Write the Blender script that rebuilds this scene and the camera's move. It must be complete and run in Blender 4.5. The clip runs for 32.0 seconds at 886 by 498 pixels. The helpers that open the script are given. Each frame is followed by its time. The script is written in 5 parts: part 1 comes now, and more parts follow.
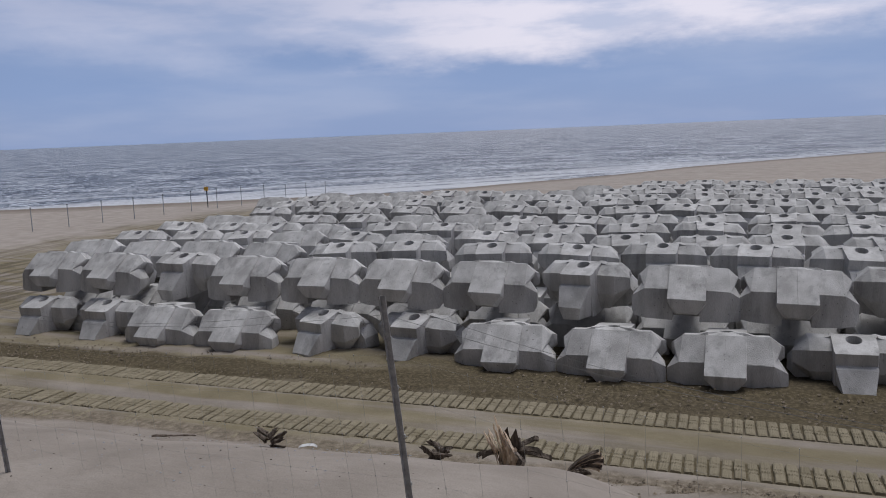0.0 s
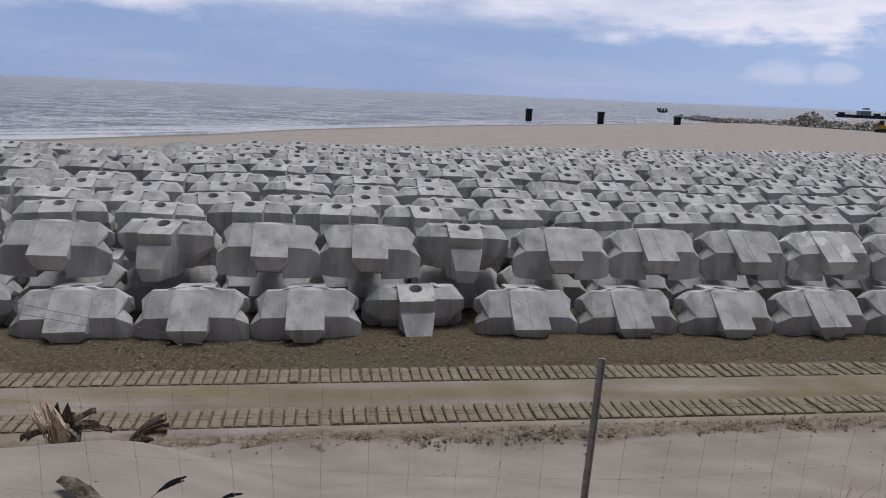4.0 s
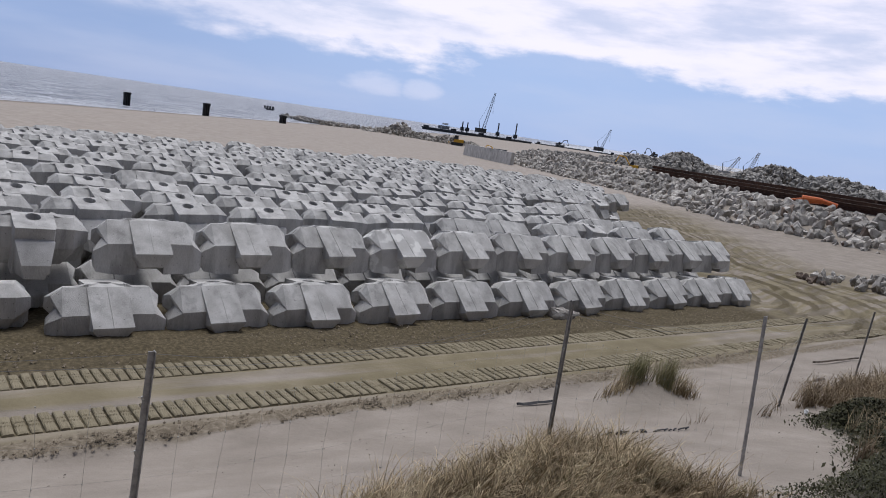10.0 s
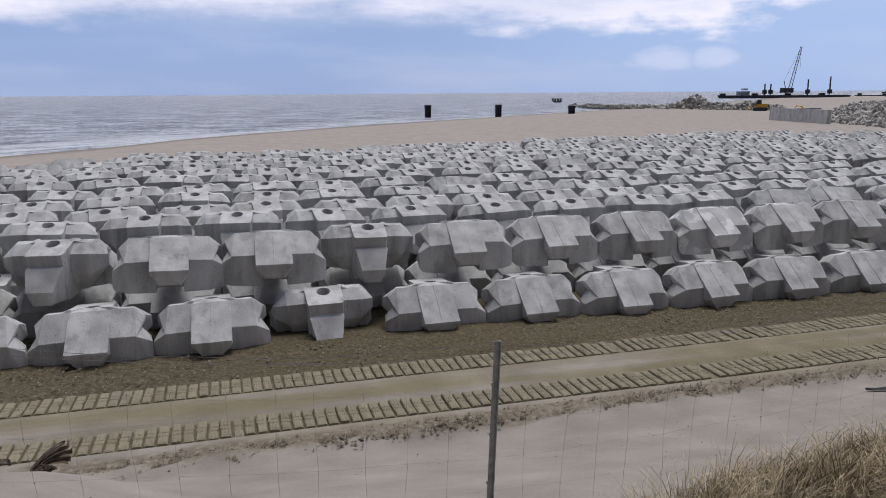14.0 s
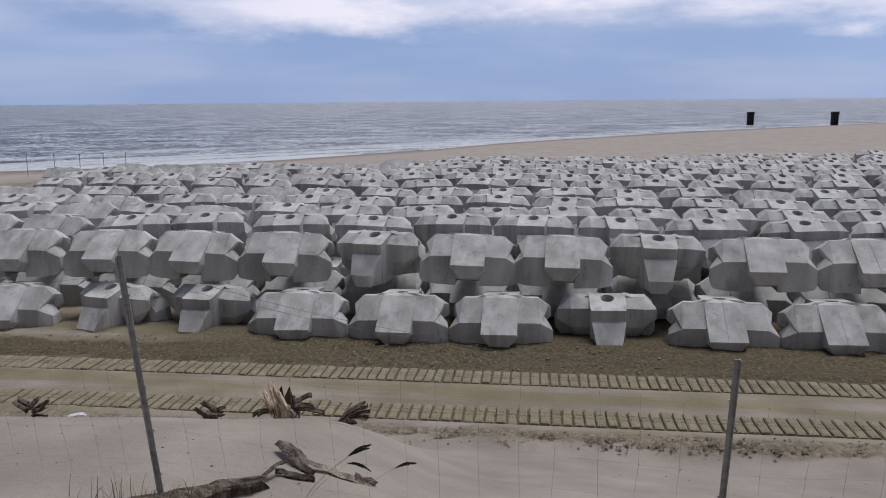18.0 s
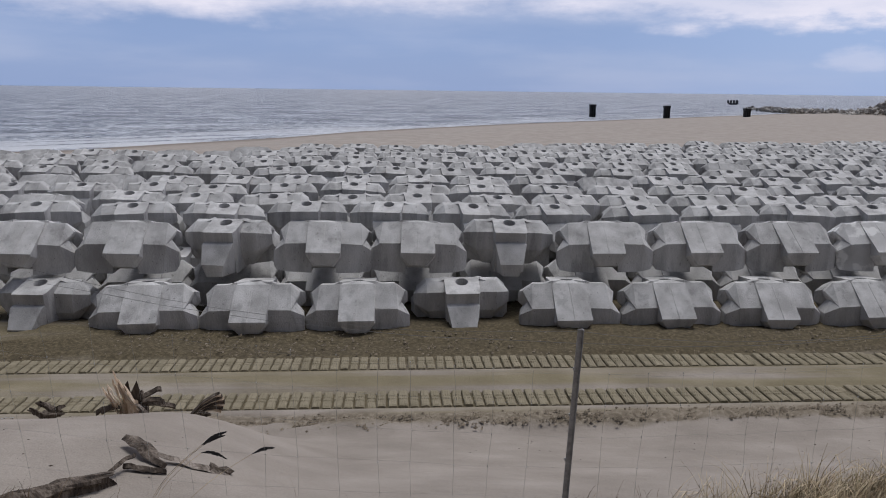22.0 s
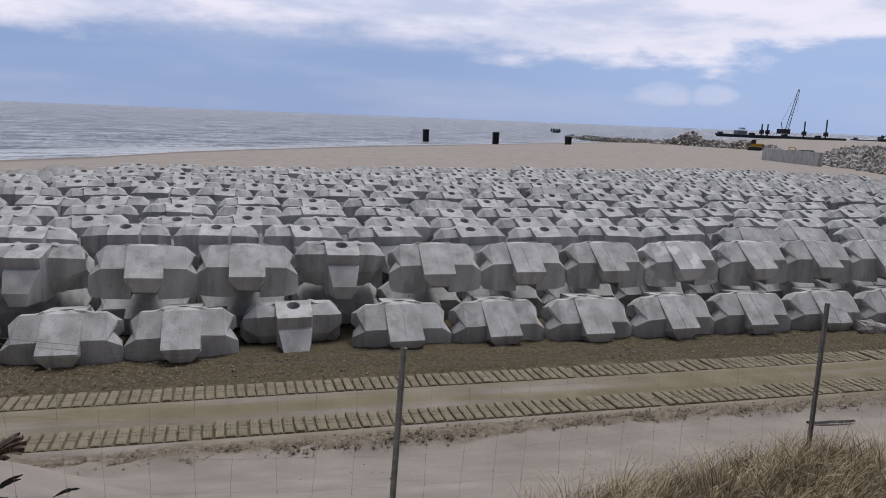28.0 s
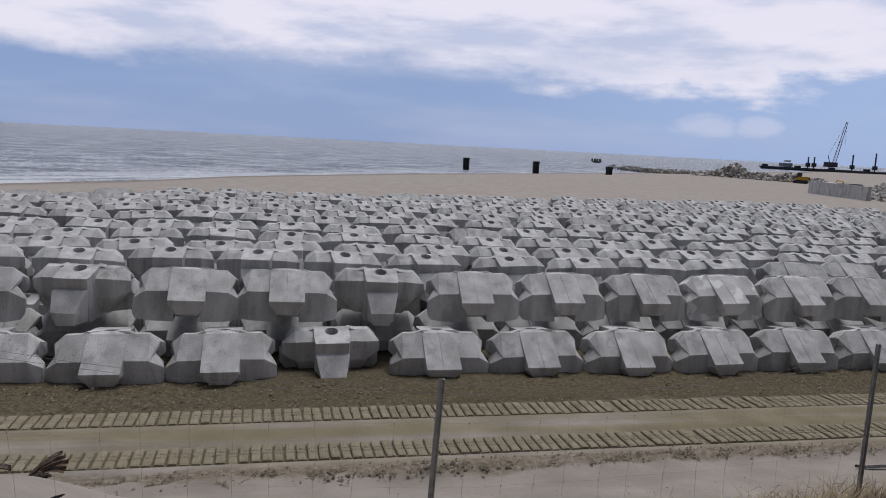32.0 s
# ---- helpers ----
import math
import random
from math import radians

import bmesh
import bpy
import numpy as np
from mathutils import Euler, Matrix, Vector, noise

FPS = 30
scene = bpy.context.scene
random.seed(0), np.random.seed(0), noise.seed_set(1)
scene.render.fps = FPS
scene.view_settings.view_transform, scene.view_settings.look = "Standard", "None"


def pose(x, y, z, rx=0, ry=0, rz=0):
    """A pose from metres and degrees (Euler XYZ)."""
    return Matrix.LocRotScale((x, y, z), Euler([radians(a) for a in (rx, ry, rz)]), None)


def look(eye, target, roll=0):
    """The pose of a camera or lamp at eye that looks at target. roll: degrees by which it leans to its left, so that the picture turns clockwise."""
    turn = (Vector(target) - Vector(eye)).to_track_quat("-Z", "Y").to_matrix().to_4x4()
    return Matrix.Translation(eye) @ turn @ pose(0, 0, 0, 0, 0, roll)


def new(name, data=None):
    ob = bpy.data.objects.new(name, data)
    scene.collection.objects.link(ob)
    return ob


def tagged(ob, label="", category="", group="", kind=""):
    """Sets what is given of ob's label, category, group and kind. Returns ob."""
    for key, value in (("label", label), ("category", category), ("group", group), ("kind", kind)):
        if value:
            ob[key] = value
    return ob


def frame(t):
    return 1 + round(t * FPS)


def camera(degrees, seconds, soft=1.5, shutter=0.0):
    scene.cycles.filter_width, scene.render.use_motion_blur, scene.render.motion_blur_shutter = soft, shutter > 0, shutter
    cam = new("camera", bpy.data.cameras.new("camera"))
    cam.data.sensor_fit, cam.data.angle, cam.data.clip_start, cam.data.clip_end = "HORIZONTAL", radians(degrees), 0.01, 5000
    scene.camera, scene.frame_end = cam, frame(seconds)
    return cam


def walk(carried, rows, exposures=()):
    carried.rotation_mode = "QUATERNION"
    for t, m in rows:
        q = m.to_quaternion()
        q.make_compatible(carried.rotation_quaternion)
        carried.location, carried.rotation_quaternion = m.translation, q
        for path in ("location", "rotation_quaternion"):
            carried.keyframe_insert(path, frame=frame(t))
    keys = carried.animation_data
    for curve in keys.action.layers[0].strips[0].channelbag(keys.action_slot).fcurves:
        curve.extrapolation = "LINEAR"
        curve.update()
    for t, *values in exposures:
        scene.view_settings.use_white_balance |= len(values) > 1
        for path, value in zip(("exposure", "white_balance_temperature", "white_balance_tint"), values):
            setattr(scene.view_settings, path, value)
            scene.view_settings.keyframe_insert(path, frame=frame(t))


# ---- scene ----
cam = camera(60.1, 32.0, soft=1.0)
PATH = [
    (0, (-2.061, 0.442, 4.645), (-2.754, 2.294, 4.342), -2.3),
    (0.5, (-2.039, 0.522, 4.59), (-2.676, 2.392, 4.282), -2.1),
    (1, (-1.981, 0.541, 4.579), (-2.516, 2.442, 4.264), -1.3),
    (1.5, (-1.928, 0.582, 4.558), (-2.255, 2.526, 4.22), -0.6),
    (2, (-1.895, 0.603, 4.586), (-2.041, 2.563, 4.218), -0.2),
    (2.5, (-1.836, 0.597, 4.588), (-1.845, 2.56, 4.204), 0.1),
    (3, (-1.785, 0.602, 4.566), (-1.708, 2.561, 4.171), 0.1),
    (3.5, (-1.751, 0.61, 4.557), (-1.564, 2.56, 4.157), 1.2),
    (4, (-1.696, 0.646, 4.539), (-1.393, 2.582, 4.139), 2.4),
    (4.5, (-1.631, 0.578, 4.541), (-1.115, 2.466, 4.13), 3.9),
    (6.5, (-1.506, 0.557, 4.497), (-0.627, 2.307, 4.089), 8.2),
    (7, (-1.507, 0.529, 4.522), (-0.551, 2.239, 4.122), 8.6),
    (7.5, (-1.47, 0.499, 4.515), (-0.415, 2.154, 4.131), 8.7),
    (8, (-1.458, 0.496, 4.506), (-0.312, 2.095, 4.145), 9.7),
    (8.5, (-1.459, 0.5, 4.533), (-0.267, 2.066, 4.176), 9.6),
    (9, (-1.474, 0.511, 4.552), (-0.266, 2.065, 4.199), 9.5),
    (9.5, (-1.486, 0.514, 4.537), (-0.27, 2.067, 4.205), 8.9),
    (10, (-1.458, 0.512, 4.54), (-0.24, 2.066, 4.223), 8.3),
    (10.5, (-1.483, 0.494, 4.54), (-0.266, 2.052, 4.237), 8.4),
    (11, (-1.491, 0.497, 4.527), (-0.301, 2.075, 4.222), 7.8),
    (11.5, (-1.524, 0.513, 4.526), (-0.412, 2.145, 4.207), 7.0),
    (12, (-1.545, 0.563, 4.505), (-0.492, 2.231, 4.176), 6.8),
    (12.5, (-1.566, 0.584, 4.522), (-0.6, 2.298, 4.162), 5.7),
    (13, (-1.603, 0.622, 4.531), (-0.77, 2.398, 4.142), 1.8),
    (13.5, (-1.674, 0.615, 4.551), (-0.971, 2.445, 4.155), 0.9),
    (14, (-1.631, 0.517, 4.541), (-1.098, 2.403, 4.141), -0.4),
    (14.5, (-1.611, 0.449, 4.566), (-1.186, 2.358, 4.148), -2.4),
    (16.5, (-1.443, -0.011, 4.66), (-1.275, 1.924, 4.182), -0.2),
    (17, (-1.41, 0.002, 4.701), (-1.42, 1.954, 4.265), 1.1),
    (17.5, (-1.371, 0.025, 4.67), (-1.538, 1.978, 4.271), 0.2),
    (18, (-1.374, 0.051, 4.636), (-1.616, 2.0, 4.256), -0.5),
    (18.5, (-1.398, 0.019, 4.623), (-1.665, 1.967, 4.255), -1.9),
    (19, (-1.419, -0.042, 4.616), (-1.623, 1.912, 4.243), -1.8),
    (19.5, (-1.399, -0.004, 4.604), (-1.467, 1.959, 4.229), -1.1),
    (20, (-1.419, -0.009, 4.599), (-1.405, 1.954, 4.217), -0.4),
    (20.5, (-1.415, 0.017, 4.614), (-1.379, 1.978, 4.22), -0.1),
    (21, (-1.406, 0.036, 4.614), (-1.354, 1.994, 4.212), 0.0),
    (21.5, (-1.384, 0.026, 4.587), (-1.314, 1.984, 4.182), 0.0),
    (22, (-1.364, -0.003, 4.588), (-1.233, 1.951, 4.181), 0.7),
    (22.5, (-1.349, -0.022, 4.586), (-1.156, 1.927, 4.181), 0.9),
    (23, (-1.33, -0.01, 4.579), (-1.082, 1.933, 4.176), 1.2),
    (23.5, (-1.309, -0.037, 4.591), (-0.998, 1.897, 4.188), 0.7),
    (24, (-1.312, -0.036, 4.598), (-0.949, 1.891, 4.208), 1.0),
    (24.5, (-1.298, -0.052, 4.597), (-0.908, 1.873, 4.22), 1.0),
    (25, (-1.288, -0.061, 4.603), (-0.874, 1.862, 4.24), 1.0),
    (25.5, (-1.279, -0.055, 4.591), (-0.835, 1.863, 4.238), 0.8),
    (27.5, (-1.267, -0.05, 4.602), (-0.734, 1.846, 4.254), 1.6),
    (28, (-1.281, -0.039, 4.581), (-0.732, 1.855, 4.243), 2.3),
    (28.5, (-1.312, -0.02, 4.604), (-0.76, 1.876, 4.283), 2.8),
    (29, (-1.305, -0.025, 4.607), (-0.774, 1.879, 4.3), 2.7),
    (29.5, (-1.303, -0.018, 4.597), (-0.783, 1.89, 4.297), 2.9),
    (30, (-1.3, -0.014, 4.583), (-0.791, 1.899, 4.295), 3.1),
    (30.5, (-1.297, -0.024, 4.592), (-0.796, 1.891, 4.309), 3.6),
    (31, (-1.3, -0.038, 4.597), (-0.808, 1.88, 4.314), 3.4),
    (31.5, (-1.297, -0.026, 4.597), (-0.829, 1.899, 4.323), 3.1),
    (32, (-1.296, -0.032, 4.6), (-0.844, 1.898, 4.329), 3.0),
]
walk(cam, [(t, look(eye, target, roll)) for t, eye, target, roll in PATH], exposures=[(0, -0.26, 6350, 10), (4.5, -0.12, 6350, 10), (7.5, 0.04, 6350, 10), (12, 0.03, 6350, 10), (17, -0.05, 6350, 10), (20, -0.16, 6350, 10), (27, -0.12, 6350, 10), (32, -0.20, 6350, 10)])

# ---- world, sun ----
SUN_EL, SUN_AZ = radians(69), radians(25)
world = bpy.data.worlds.new("overcast_sky")
scene.world = world
world.use_nodes = True


def sky_nodes():
    nt = world.node_tree
    nt.nodes.clear()
    N, L = nt.nodes.new, nt.links.new
    out, bg = N("ShaderNodeOutputWorld"), N("ShaderNodeBackground")
    sky = N("ShaderNodeTexSky")
    sky.sky_type, sky.sun_disc = "NISHITA", False
    sky.sun_elevation, sky.sun_rotation = SUN_EL, SUN_AZ
    tc, sep = N("ShaderNodeTexCoord"), N("ShaderNodeSeparateXYZ")
    L(tc.outputs["Generated"], sep.inputs[0])
    hz = N("ShaderNodeMath"); hz.operation = "MAXIMUM"; hz.inputs[1].default_value = 0.0
    L(sep.outputs["Z"], hz.inputs[0])

    def mathn(op, a, b=0.0, c=0.0):
        n = N("ShaderNodeMath"); n.operation = op
        for k, v in enumerate((a, b, c)):
            if isinstance(v, (int, float)):
                n.inputs[k].default_value = v
            else:
                L(v, n.inputs[k])
        return n.outputs[0]

    def ranged(v, a, b, lo=0.0, hi=1.0, kind="SMOOTHSTEP"):
        n = N("ShaderNodeMapRange"); n.interpolation_type = kind
        for nm, q in (("From Min", a), ("From Max", b), ("To Min", lo), ("To Max", hi)):
            if isinstance(q, (int, float)):
                n.inputs[nm].default_value = q
            else:
                L(q, n.inputs[nm])
        L(v, n.inputs["Value"])
        return n.outputs["Result"]

    def noise(scale, squash, detail, rough=0.55, shift=(0, 0, 0)):
        m, n = N("ShaderNodeMapping"), N("ShaderNodeTexNoise")
        m.inputs["Scale"].default_value, m.inputs["Location"].default_value = (1, 1, squash), shift
        L(tc.outputs["Generated"], m.inputs["Vector"]); L(m.outputs[0], n.inputs["Vector"])
        n.inputs["Scale"].default_value, n.inputs["Detail"].default_value, n.inputs["Roughness"].default_value = scale, detail, rough
        return n.outputs["Fac"]

    def mixed(f, a, b):
        n = N("ShaderNodeMix"); n.data_type = "RGBA"
        for k, v in ((0, f), (6, a), (7, b)):
            if isinstance(v, (tuple, float)):
                n.inputs[k].default_value = v
            else:
                L(v, n.inputs[k])
        return n.outputs[2]
    # towards the east the cover breaks into heaps with firm edges
    dt = N("ShaderNodeVectorMath"); dt.operation = "DOT_PRODUCT"; dt.inputs[1].default_value = (0.80, 0.50, 0.0)
    L(tc.outputs["Generated"], dt.inputs[0])
    east = ranged(dt.outputs["Value"], 0.60, 0.90)
    bank = noise(2.1, 3.6, 8.0, 0.58, CLOUD_SHIFT)
    heap = noise(7.0, 2.6, 8.0, 0.60, (3.1, 0.4, 1.7))
    veil = noise(3.0, 5.5, 6.0, 0.5, (0.7, 2.2, 0.3))
    cover = mathn("ADD", mathn("MULTIPLY_ADD", heap, 0.42, bank), ranged(hz.outputs[0], 0.045, 0.135, -0.34, 0.20, "LINEAR"))
    width = ranged(east, 0.0, 1.0, 0.30, 0.13, "LINEAR")
    base = ranged(east, 0.0, 1.0, 0.565, 0.575, "LINEAR")
    mask = mathn("MULTIPLY", ranged(cover, base, mathn("ADD", base, width)), ranged(dt.outputs["Value"], -0.10, 0.30, 0.35, 1.0))
    # two small puffs stand low over the sea
    for az, el, wide, tall in PUFFS:
        d = N("ShaderNodeVectorMath"); d.operation = "DOT_PRODUCT"; d.inputs[1].default_value = (math.cos(az), -math.sin(az), 0)
        L(tc.outputs["Generated"], d.inputs[0])
        u = mathn("DIVIDE", d.outputs["Value"], wide)
        v = mathn("DIVIDE", mathn("SUBTRACT", sep.outputs["Z"], el), tall)
        q = mathn("ADD", mathn("ADD", mathn("MULTIPLY", u, u), mathn("MULTIPLY", v, v)), mathn("MULTIPLY_ADD", heap, -7.0, 3.6))
        puff = mathn("MULTIPLY", ranged(q, 1.2, -0.4, 0.0, 0.28), mathn("GREATER_THAN", sep.outputs["Y"], 0.0))
        mask = mathn("MAXIMUM", mask, puff)
    # blue-grey haze below, milky cloud above
    haze = N("ShaderNodeValToRGB")
    e = haze.color_ramp.elements
    e[0].position, e[0].color = 0.0, HAZE_LOW
    e[1].position, e[1].color = 0.5, HAZE_HIGH
    e.new(0.06).color = HAZE_MID
    L(hz.outputs[0], haze.inputs["Fac"])
    clear = mixed(ranged(dt.outputs["Value"], 0.62, 0.93, 0.0, 0.8), haze.outputs["Color"], EAST_HAZE)
    clear = mixed(ranged(veil, 0.42, 0.72, 0.0, 0.4), clear, VEIL)
    cl = N("ShaderNodeValToRGB")
    cl.color_ramp.elements[0].position, cl.color_ramp.elements[0].color = 0.30, CLOUD
    cl.color_ramp.elements[1].position, cl.color_ramp.elements[1].color = 0.65, CLOUD_ABOVE
    L(hz.outputs[0], cl.inputs["Fac"])
    # duller bellies inside the cloud
    belly = mathn("MULTIPLY", ranged(noise(5.0, 4.5, 6.0, 0.55, (1.3, 5.2, 0.9)), 0.44, 0.66), ranged(cover, mathn("ADD", base, 0.05), mathn("ADD", base, 0.30)))
    cloud = mixed(mathn("MULTIPLY", belly, 0.85), cl.outputs["Color"], BELLY)
    mix = N("ShaderNodeMix"); mix.data_type = "RGBA"
    L(mask, mix.inputs["Factor"]); L(clear, mix.inputs[6]); L(cloud, mix.inputs[7])
    # cloud on the sun's side is lit through, the far side is duller
    ds = N("ShaderNodeVectorMath"); ds.operation = "DOT_PRODUCT"; ds.inputs[1].default_value = (math.sin(SUN_AZ), math.cos(SUN_AZ), 0.3)
    L(tc.outputs["Generated"], ds.inputs[0])
    dm = N("ShaderNodeMapRange"); dm.interpolation_type = "SMOOTHSTEP"
    dm.inputs["From Min"].default_value, dm.inputs["From Max"].default_value = -0.35, 0.35
    dm.inputs["To Min"].default_value, dm.inputs["To Max"].default_value = 0.15, 1.0
    L(ds.outputs["Value"], dm.inputs["Value"])
    cs = N("ShaderNodeVectorMath"); cs.operation = "SCALE"
    L(mix.outputs[2], cs.inputs[0]); L(dm.outputs[0], cs.inputs["Scale"])
    sk = N("ShaderNodeMix"); sk.data_type = "RGBA"; sk.blend_type = "ADD"; sk.inputs["Factor"].default_value = 0.012
    L(cs.outputs[0], sk.inputs[6]); L(sky.outputs["Color"], sk.inputs[7])
    L(sk.outputs[2], bg.inputs["Color"])
    bg.inputs["Strength"].default_value = SKY
    L(bg.outputs[0], out.inputs[0])


SKY = 1.0
CLOUD_SHIFT = (0.0, 0.0, 0.0)
PUFFS = ((radians(31.0), 0.038, 0.036, 0.015), (radians(34.9), 0.038, 0.022, 0.012))
VEIL, BELLY = (0.50, 0.55, 0.74, 1), (0.50, 0.55, 0.74, 1)
EAST_HAZE = (0.37, 0.49, 0.77, 1)
CLOUD_ABOVE = (0.54, 0.555, 0.66, 1)
HAZE_LOW, HAZE_MID, HAZE_HIGH, CLOUD = (0.28, 0.375, 0.62, 1), (0.25, 0.35, 0.61, 1), (0.16, 0.20, 0.29, 1), (0.88, 0.83, 0.93, 1)
sky_nodes()
sun = new("sun", bpy.data.lights.new("sun", "SUN"))
sun.data.energy, sun.data.angle, sun.data.color = 2.5, radians(30), (1.0, 0.975, 0.945)
sun.matrix_world = look((0, 0, 60), (60 * -math.sin(SUN_AZ) / math.tan(SUN_EL), 60 * -math.cos(SUN_AZ) / math.tan(SUN_EL), 0))


# ---- materials ----
def material(name, colors, scale, rough=0.85, bump=0.3, fine=60.0, metal=0.0, spots=None, island=0.0, stretch=(1, 1, 1), bscale=None, bdist=0.02, streak=0.0, per_object=0.0):
    """Two noises of colour, fine grain relief; colors are two or three base colours."""
    m = bpy.data.materials.new(name)
    m.use_nodes = True
    nt = m.node_tree
    N, L = nt.nodes.new, nt.links.new
    b = nt.nodes["Principled BSDF"]
    tc, mp = N("ShaderNodeTexCoord"), N("ShaderNodeMapping")
    mp.inputs["Scale"].default_value = stretch
    oi = N("ShaderNodeObjectInfo")
    addv = N("ShaderNodeVectorMath"); addv.operation = "MULTIPLY_ADD"; addv.inputs[1].default_value = (37, 17, 23)
    L(oi.outputs["Random"], addv.inputs[0]); L(tc.outputs["Object"], addv.inputs[2]); L(addv.outputs[0], mp.inputs["Vector"])
    n1, n2 = N("ShaderNodeTexNoise"), N("ShaderNodeTexNoise")
    n1.inputs["Scale"].default_value, n1.inputs["Detail"].default_value = scale, 5.0
    n2.inputs["Scale"].default_value, n2.inputs["Detail"].default_value = fine, 3.0
    L(mp.outputs[0], n1.inputs["Vector"]); L(mp.outputs[0], n2.inputs["Vector"])
    s = N("ShaderNodeMath"); s.operation = "MULTIPLY_ADD"; s.inputs[1].default_value = 0.35
    L(n2.outputs["Fac"], s.inputs[0]); L(n1.outputs["Fac"], s.inputs[2])
    r = N("ShaderNodeValToRGB")
    el = r.color_ramp.elements
    el[0].position, el[1].position = 0.48, 0.86
    el[0].color, el[1].color = (*colors[0], 1), (*colors[-1], 1)
    if len(colors) > 2:
        el.new(0.66).color = (*colors[1], 1)
    L(s.outputs[0], r.inputs["Fac"])
    col = r.outputs["Color"]
    if island:
        g = N("ShaderNodeNewGeometry")
        rnd = g.outputs["Random Per Island"]
        ra = N("ShaderNodeMath"); ra.operation = "ADD"
        L(rnd, ra.inputs[0]); L(oi.outputs["Random"], ra.inputs[1])
        fr = N("ShaderNodeMath"); fr.operation = "FRACT"; L(ra.outputs[0], fr.inputs[0])
        mr = N("ShaderNodeMapRange"); mr.inputs["To Min"].default_value, mr.inputs["To Max"].default_value = 1 - island, 1 + island
        L(fr.outputs[0], mr.inputs["Value"])
        vm = N("ShaderNodeVectorMath"); vm.operation = "SCALE"
        L(col, vm.inputs[0]); L(mr.outputs[0], vm.inputs["Scale"])
        col = vm.outputs[0]
    if per_object:
        mr = N("ShaderNodeMapRange"); mr.inputs["To Min"].default_value, mr.inputs["To Max"].default_value = 1 - per_object, 1 + per_object
        L(oi.outputs["Random"], mr.inputs["Value"])
        vm = N("ShaderNodeVectorMath"); vm.operation = "SCALE"
        L(col, vm.inputs[0]); L(mr.outputs[0], vm.inputs["Scale"])
        col = vm.outputs[0]
    if spots:
        n3 = N("ShaderNodeTexNoise"); n3.inputs["Scale"].default_value = spots[0]; n3.inputs["Detail"].default_value = 6
        L(mp.outputs[0], n3.inputs["Vector"])
        mr = N("ShaderNodeMapRange"); mr.inputs["From Min"].default_value, mr.inputs["From Max"].default_value = spots[1], spots[1] + 0.08
        L(n3.outputs["Fac"], mr.inputs["Value"])
        mx = N("ShaderNodeMix"); mx.data_type = "RGBA"; mx.inputs[7].default_value = (*spots[2], 1)
        L(mr.outputs[0], mx.inputs["Factor"]); L(col, mx.inputs[6])
        col = mx.outputs[2]
    if streak:
        # runs of dirty water and a few broad stains
        m5, n5, n6 = N("ShaderNodeMapping"), N("ShaderNodeTexNoise"), N("ShaderNodeTexNoise")
        m5.inputs["Scale"].default_value = (7, 7, 0.7)
        L(addv.outputs[0], m5.inputs["Vector"]); L(m5.outputs[0], n5.inputs["Vector"]); L(addv.outputs[0], n6.inputs["Vector"])
        n5.inputs["Scale"].default_value, n5.inputs["Detail"].default_value = 1.0, 5
        n6.inputs["Scale"].default_value, n6.inputs["Detail"].default_value = 1.6, 6
        pr = N("ShaderNodeMath"); pr.operation = "MULTIPLY"; L(n5.outputs["Fac"], pr.inputs[0]); L(n6.outputs["Fac"], pr.inputs[1])
        mr = N("ShaderNodeMapRange"); mr.interpolation_type = "SMOOTHSTEP"
        mr.inputs["From Min"].default_value, mr.inputs["From Max"].default_value = 0.27, 0.38
        mr.inputs["To Min"].default_value, mr.inputs["To Max"].default_value = 1.0, 1.0 - streak
        L(pr.outputs[0], mr.inputs["Value"])
        vm = N("ShaderNodeVectorMath"); vm.operation = "SCALE"
        L(col, vm.inputs[0]); L(mr.outputs[0], vm.inputs["Scale"])
        col = vm.outputs[0]
        # blow holes
        vo, th = N("ShaderNodeTexVoronoi"), N("ShaderNodeMapRange")
        vo.inputs["Scale"].default_value = 9.0
        L(addv.outputs[0], vo.inputs["Vector"])
        th.inputs["From Min"].default_value, th.inputs["From Max"].default_value = 0.05, 0.11
        th.inputs["To Min"].default_value, th.inputs["To Max"].default_value = 0.4, 1.0
        L(vo.outputs["Distance"], th.inputs["Value"])
        vh = N("ShaderNodeVectorMath"); vh.operation = "SCALE"
        L(col, vh.inputs[0]); L(th.outputs[0], vh.inputs["Scale"])
        col = vh.outputs[0]
    L(col, b.inputs["Base Color"])
    b.inputs["Roughness"].default_value, b.inputs["Metallic"].default_value = rough, metal
    b.inputs["Specular IOR Level"].default_value = 0.3
    if bump:
        n4 = N("ShaderNodeTexNoise"); n4.inputs["Scale"].default_value = bscale or fine; n4.inputs["Detail"].default_value = 4
        L(mp.outputs[0], n4.inputs["Vector"])
        bp = N("ShaderNodeBump"); bp.inputs["Strength"].default_value, bp.inputs["Distance"].default_value = bump, bdist
        L(n4.outputs["Fac"], bp.inputs["Height"]); L(bp.outputs[0], b.inputs["Normal"])
    return m


